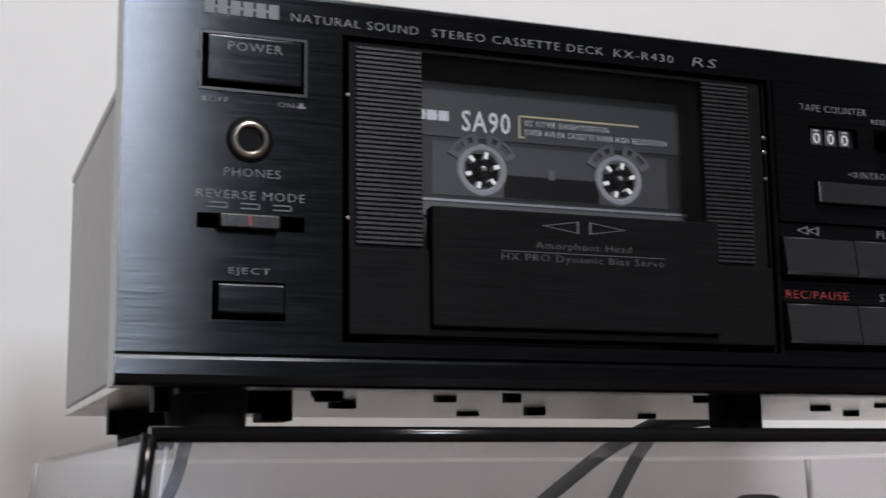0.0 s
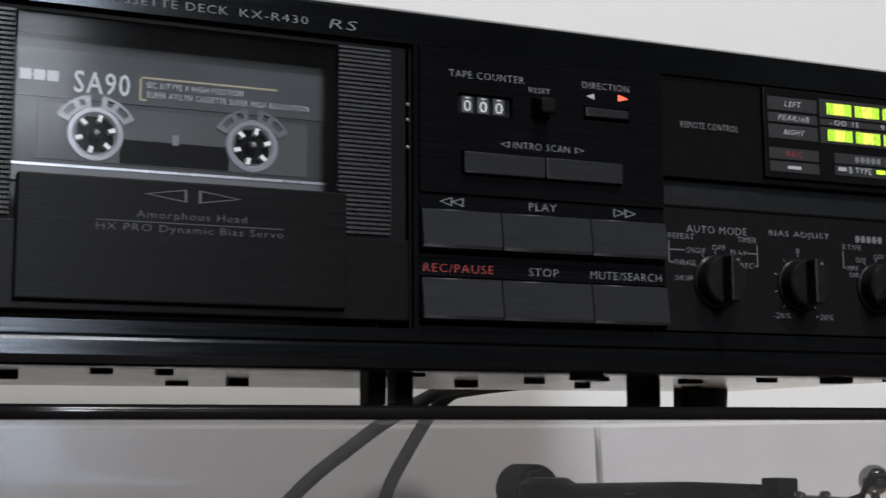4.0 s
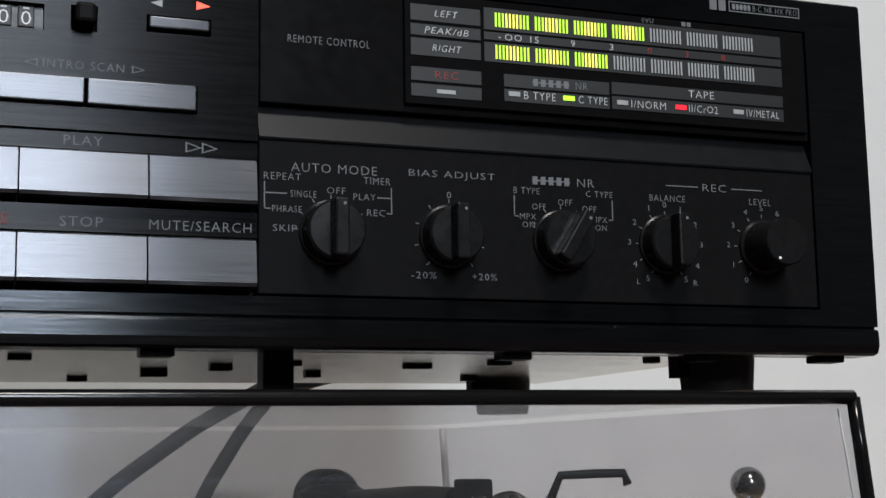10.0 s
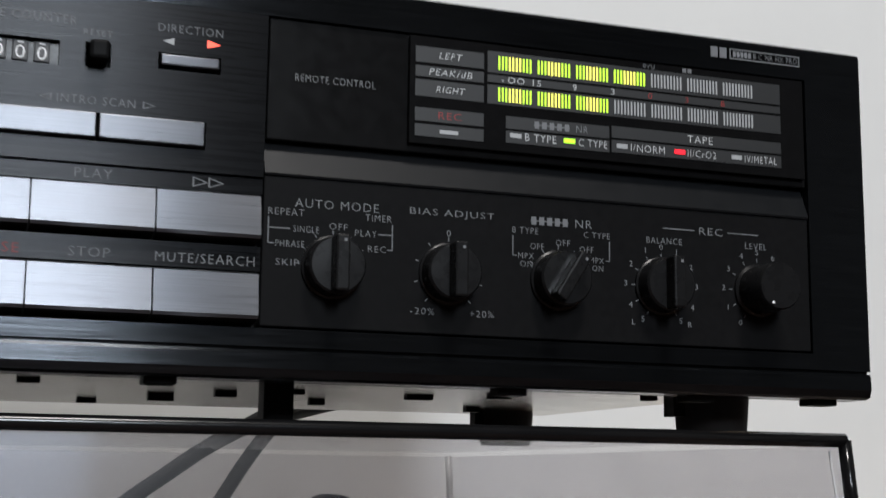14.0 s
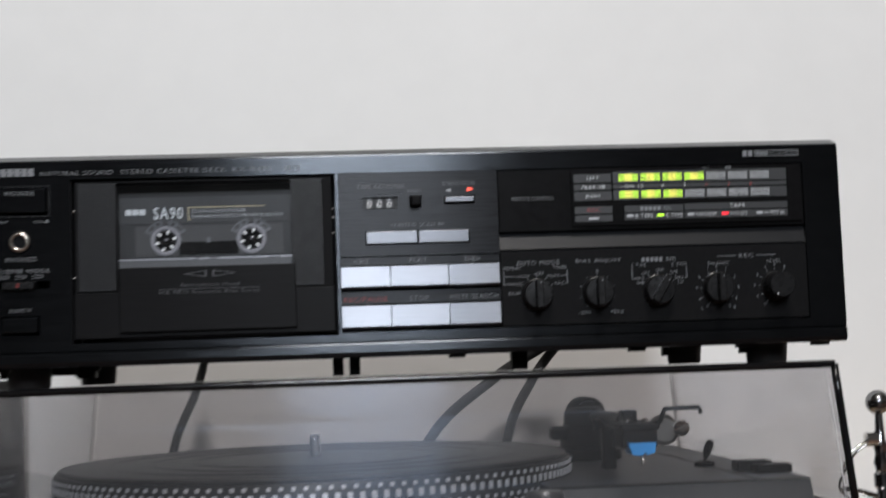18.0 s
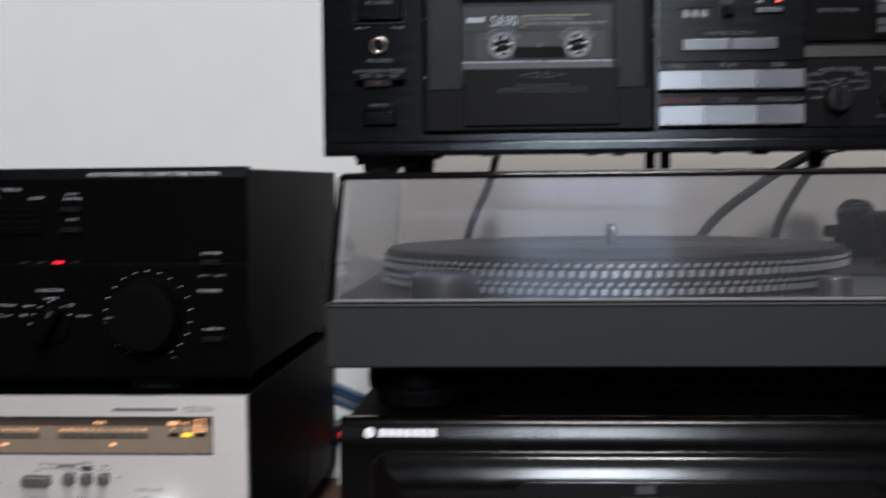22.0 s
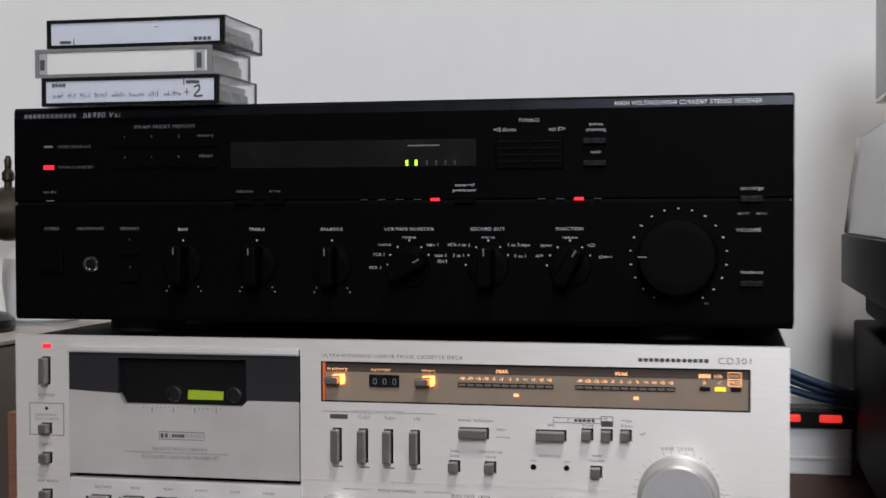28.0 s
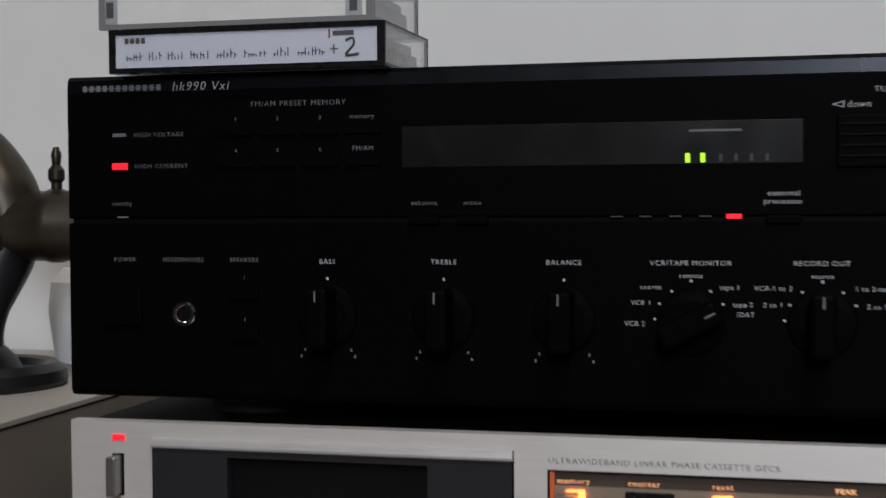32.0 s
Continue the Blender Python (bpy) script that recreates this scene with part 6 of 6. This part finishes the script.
def case_box(x0, z0, turn, label, paper, flipped, frame_mat, look_kind):
    c = thing("cassette_case", x0 + 54.5, 60, z0, label, "cassette case", "stacked cassette cases")
    w, d, h = 109.0, 62.0, 16.4
    yf = 20.4
    s = Shape().box(x0, x0 + w, yf + 0.8, yf + d, z0, z0 + 1.1).box(x0, x0 + w, yf + 0.8, yf + d, z0 + h - 1.1, z0 + h).box(x0, x0 + 1.2, yf + 0.8, yf + d, z0 + 1.1, z0 + h - 1.1).box(x0 + w - 1.2, x0 + w, yf + 0.8, yf + d, z0 + 1.1, z0 + h - 1.1)
    sh = part("clear_shell", s, CLEARBOX, c, "clear plastic shell")
    sh.visible_shadow = False
    part("back_shell", Shape().box(x0 + 1.3, x0 + w - 24, yf + 2.4, yf + d - 1, z0 + 1.3, z0 + h - 1.3), frame_mat, c)
    part("tape_inside", Shape().box(x0 + 4, x0 + w - 6, yf + 6, yf + d - 3, z0 + 2.4, z0 + h - 3.2, 0.8), mat("inner_tape_grey", (0.16, 0.165, 0.18), 0.5) if "inner_tape_grey" not in bpy.data.materials else bpy.data.materials["inner_tape_grey"], c)
    part("spine_frame", Shape().plate(x0, x0 + w, z0, z0 + h, yf - 0.4, yf + 1.2, [(x0 + 2.6, x0 + w - 3.0, z0 + 1.9, z0 + h - 1.9)]), frame_mat, c)
    part("spine_card", Shape().box(x0 + 2.2, x0 + w - 2.6, yf + 0.3, yf + 0.9, z0 + 1.6, z0 + h - 1.6), paper, c, "paper spine card")
    part("rear_edge", Shape().box(x0 + w - 1.3, x0 + w + 0.1, yf + d - 1.4, yf + d + 0.1, z0 + 0.9, z0 + h - 0.9, 0.2, 1), frame_mat, c)
    part("floor_rim", Shape().box(x0 + w - 1.6, x0 + w + 0.15, yf + 1.0, yf + d, z0 + 0.05, z0 + 1.5, 0.2, 1), frame_mat, c)
    part("top_rim", Shape().box(x0 + w - 0.8, x0 + w + 0.15, yf + 1.0, yf + d, z0 + h - 0.8, z0 + h - 0.05), frame_mat, c)
    part("inner_tray", Shape().box(x0 + w - 23.5, x0 + w - 2.0, yf + 4, yf + d - 10, z0 + 1.3, z0 + h * 0.5, 0.4, 1), frame_mat, c)
    fr = part("spine_window", Shape().box(x0 + 2.6, x0 + w - 3.0, yf - 0.1, yf + 0.2, z0 + 1.9, z0 + h - 1.9), CLEARBOX, c)
    fr.visible_shadow = False
    y = yf + 0.18
    if look_kind == 0:
        blocks("maker_mark", c, x0 + 90, x0 + 101, z0 + 2.6, z0 + 4.6, y, 4, DARKPRINT)
        part("size_mark", Shape().box(x0 + 8, x0 + 15, y, y + 0.1, z0 + 2.6, z0 + 4.4), DARKPRINT, c)
        part("size_line", Shape().box(x0 + 16.4, x0 + 17.0, y, y + 0.1, z0 + 2.4, z0 + 5.8), DARKPRINT, c)
        part("pen_mark", Shape().box(x0 + 66, x0 + 68.5, y, y + 0.1, z0 + 10.6, z0 + 11.2), INK, c)
    elif look_kind == 1:
        part("end_tab", Shape().box(x0 + 1.0, x0 + 7.6, y - 0.2, y + 0.1, z0 + 2.2, z0 + h - 2.2), SEGOFF, c)
        part("size_mark", Shape().box(x0 + 3.0, x0 + 6.0, y - 0.3, y - 0.2, z0 + 4.4, z0 + 10.4), DARKPRINT, c)
        part("end_tab", Shape().box(x0 + w - 11.0, x0 + w - 4.6, y - 0.2, y + 0.1, z0 + 2.2, z0 + h - 2.2), SEGOFF, c)
        part("maker_mark", Shape().box(x0 + w - 9.4, x0 + w - 6.4, y - 0.3, y - 0.2, z0 + 3.6, z0 + 12.2), DARKPRINT, c)
    else:
        blocks("maker_mark", c, x0 + 6, x0 + 15, z0 + 11.0, z0 + 13.2, y, 4, DARKPRINT)
        part("size_line", Shape().box(x0 + 87.4, x0 + 88.0, y, y + 0.1, z0 + 10.6, z0 + 14.0), REDPRINT, c)
        part("size_mark", Shape().box(x0 + 89, x0 + 97, y, y + 0.1, z0 + 11.4, z0 + 13.2), DARKPRINT, c)
        r = random.Random(8)
        s = Shape()
        x = x0 + 7.0
        while x < x0 + 84:
            n = r.randint(4, 9)
            for k in range(n):
                hgt = r.uniform(1.2, 3.4)
                s.box(x, x + 0.42, y, y + 0.1, z0 + 4.6, z0 + 4.6 + hgt)
                if r.random() < 0.6:
                    s.box(x, x + 1.2, y, y + 0.1, z0 + 4.6 + hgt * 0.5, z0 + 4.6 + hgt * 0.5 + 0.4)
                x += r.uniform(1.1, 1.7)
            x += 2.4
        part("handwriting", s, INK, c, "blue pen handwriting")
        part("pen_mark", Shape().tube([(x0 + 94, y, z0 + 9.6), (x0 + 96.6, y, z0 + 10.4), (x0 + 97, y, z0 + 8), (x0 + 94, y, z0 + 4.4), (x0 + 99, y, z0 + 4.6)], 0.5, 6), DARKPRINT, c)
        part("pen_mark", Shape().box(x0 + 88, x0 + 91, y, y + 0.1, z0 + 6.4, z0 + 6.9).box(x0 + 89.2, x0 + 89.7, y, y + 0.1, z0 + 4.8, z0 + 8.4), DARKPRINT, c)
    return c


case_box(-472.6, 254.2, 0, "black-framed cassette case with a handwritten white spine card", PAPER, False, SATIN, 2)
case_box(-476.6, 270.8, 0, "clear cassette case with a cream spine card", CREAMPAPER, False, mat("grey_clear_frame", (0.19, 0.19, 0.19), 0.25), 1)
case_box(-469.0, 287.4, 0, "black-framed cassette case with a plain pale spine card", PAPER, True, SATIN, 0)

# ---- things beside and behind ----
cab = thing("low_cabinet", -930, 150, FLOOR, "low greige wood-grain cabinet with a pale top", "cabinet")
part("side_panel", Shape().box(-590, -572, -160, 392, FLOOR, 102, 0.8), CABINET, cab)
part("top_panel", Shape().box(-1300, -571.2, -164, 392, 102, 105, 0.5), CABTOP, cab)
part("front_panel", Shape().box(-1300, -590, -158, -140, FLOOR, 102, 0.8), CABINET, cab)
part("back_panel", Shape().box(-1300, -590, 384, 391, FLOOR, 102), CABINET, cab)
blk = thing("wood_block", -520, 160, FLOOR, "reddish-brown wooden block on the floor beside the silver deck", "wood block")
part("block", Shape().box(-508, -496, 40, 300, FLOOR, 73, 0.8), REDWOOD, blk)

orn = thing("pipe_ornament", -650, 215, 105, "aged bronze pipe elbow ornament on a black iron stand", "ornament")
part("base_ring", Shape().lathe((-655, 215, 105), [(46, 0), (48, 3), (47, 9), (42, 13), (37, 12), (34, 8), (24, 9), (20, 16), (14, 22)], "z", 48), IRON, orn)
part("leg", Shape().tube([(-652, 215, 118), (-651, 218, 135), (-650, 226, 155), (-648, 234, 180)], lambda t: 13 - 4.5 * math.sin(math.pi * min(1, t * 1.15)) + 9 * max(0, t - 0.55), 20), IRON, orn)
part("elbow", Shape().tube([(-748, 235, 214), (-735, 235, 234), (-712, 235, 243), (-690, 235, 243), (-668, 235, 233), (-652, 235, 214), (-646, 235, 196)], lambda t: 17 + 3 * t, 24), BRONZE, orn)
part("barrel", Shape().lathe((-662, 235, 193), [(16, 0), (20, 3), (21, 10), (19.6, 14), (19.6, 40), (20.6, 42), (20.6, 48), (19.6, 50), (19.4, 110)], "x", 40), BRONZE, orn)
part("collar", Shape().lathe((-650, 235, 193), [(20.5, 0), (22.4, 1.5), (22.4, 7), (20.5, 9)], "x", 40), BRONZE, orn)
part("pin", Shape().lathe((-617, 235, 211), [(3.0, 0), (3.0, 6), (4.6, 8), (4.6, 13), (2.4, 16), (3.0, 22), (1.4, 26)], "z", 16), BRONZE, orn)
part("stud", Shape().lathe((-655, 215, 204), [(3.0, 2), (3.0, -1), (1.6, -2.4)], "y", 14), BRASSY, orn)
part("stud", Shape().lathe((-657, 216, 188), [(2.4, 2), (2.4, -1), (1.2, -2)], "y", 14), BRASSY, orn)
cup = thing("white_cup", -604, 320, 105, "plain white cup standing on the cabinet", "cup")
part("cup_body", Shape().lathe((-640, 330, 105), [(26, 0), (29, 2), (33, 34), (31, 52), (24, 60), (20, 58)], "z", 36), WHITE, cup)

strip_box = thing("cable_trunking", -28, 375, FLOOR, "white plastic cable trunking box against the baseboard", "cable box")
part("trunking_body", Shape().box(-49, 7, 362, 392.4, FLOOR, 29, 1.2), WHITE, strip_box)
part("trunking_lid", Shape().box(-49, 7, 360.6, 362, 5, 7, 0.3), WHITE, strip_box)
ps = thing("power_strip", -25, 372, 29, "dark power strip with lit red switches", "power strip")
part("strip_body", Shape().box(-120, 90, 356, 386, 29.2, 44, 2), SATIN, ps)
for cx in (-40, -10):
    part("lit_switch", Shape().box(cx - 7, cx + 9.5, 353.0, 357, 34.0, 39.8, 1.4), DIMRED, ps, "lit red switch")
for k, pts in enumerate((((-110, 372, 100), (-60, 372, 74), (-20, 368, 58), (14, 364, 52), (60, 370, 46)), ((-110, 376, 92), (-62, 376, 66), (-22, 372, 52), (16, 366, 47), (60, 372, 46)), ((-110, 372, 108), (-60, 368, 80), (-18, 364, 63), (14, 362, 54), (60, 368, 46)))):
    cb = thing("cable", -40, 370, 46, "blue-black signal cable hanging behind the equipment", "cable", "cables behind the stacks")
    part("cable_jacket", Shape().tube(pts, 3.0, 10), CABLEBLUE, cb)
for pts, r in ((((84, 214, 268), (86, 330, 266), (84, 366, 262), (77, 366, 238), (60, 366, 196), (52, 368, 120), (50, 372, 46)), 3.2),
               (((338, 214, 270), (342, 330, 268), (334, 362, 262), (298, 366, 240), (250, 366, 198), (220, 370, 120), (210, 374, 46)), 3.9),
               (((348, 214, 268), (352, 330, 267), (346, 362, 262), (327, 366, 236), (309, 366, 198), (300, 370, 120), (298, 374, 46)), 3.6)):
    cb = thing("cable", pts[0][0], 366, 250, "thick black audio cable hanging down behind the turntable", "cable", "cables behind the stacks")
    part("cable_jacket", Shape().tube(pts, r, 12), RUBBER, cb)

box = thing("cardboard_box", 600, 290, FLOOR, "cardboard box on the floor, sides darkened for shade, tan lid", "box")
# body darker than the flaps: shade on the sides put into the colour
part("box_body", Shape().box(474, 760, 215, 390, FLOOR, 132, 1.0), mat("shaded_board", (0.055, 0.042, 0.036), 0.7, 0, 0.2, 60), box)
part("box_flap", Shape().box(474, 760, 214.2, 302, 132.2, 134.4, 0.5), CARD, box)
part("box_flap", Shape().box(474, 760, 303.4, 390.4, 132.2, 134.4, 0.5), CARD, box)
st = thing("metal_stand", 552, 255, 134.4, "dark chrome stand with a ball on top and thin wires", "stand")
part("stand_base", Shape().lathe((552, 255, 134.4), [(26, 0), (27, 2), (24, 4), (6, 7)], "z", 32), CHROME, st)
DARKCHROME = mat("dark_chrome", (0.22, 0.22, 0.22), 0.16, 1.0, 0.25, 200)
part("rod", Shape().lathe((552, 255, 138), [(4, 0), (4, 20), (5.5, 22), (5.5, 30), (3.8, 32), (5.2, 38), (3.8, 44), (5.2, 50), (3.6, 54), (3, 62), (2.4, 76)], "z", 20), DARKCHROME, st)
part("ball", Shape().lathe((552, 255, 217), [(0.3, -8.4)] + [(8.4 * math.cos(radians(a)), 8.4 * math.sin(radians(a))) for a in range(-75, 76, 15)] + [(0.3, 8.4)], "z", 28), DARKCHROME, st)
part("clamp", Shape().lathe((545, 253, 192), [(2, -5), (5, -4), (5, 4), (2, 5)], "x", 16), CHROME, st)
part("wire", Shape().tube([(545, 252, 190), (534, 252, 184), (526, 254, 172), (522, 256, 160), (530, 256, 150)], 0.9, 8), DARKCHROME, st)
part("wire", Shape().tube([(545, 252, 193), (532, 251, 186), (524, 252, 174), (524, 254, 164)], 0.7, 8), CHROME, st)
part("side_arm", Shape().tube([(550, 255, 152), (538, 252, 156), (522, 250, 160)], 2.0, 10), DARKCHROME, st)
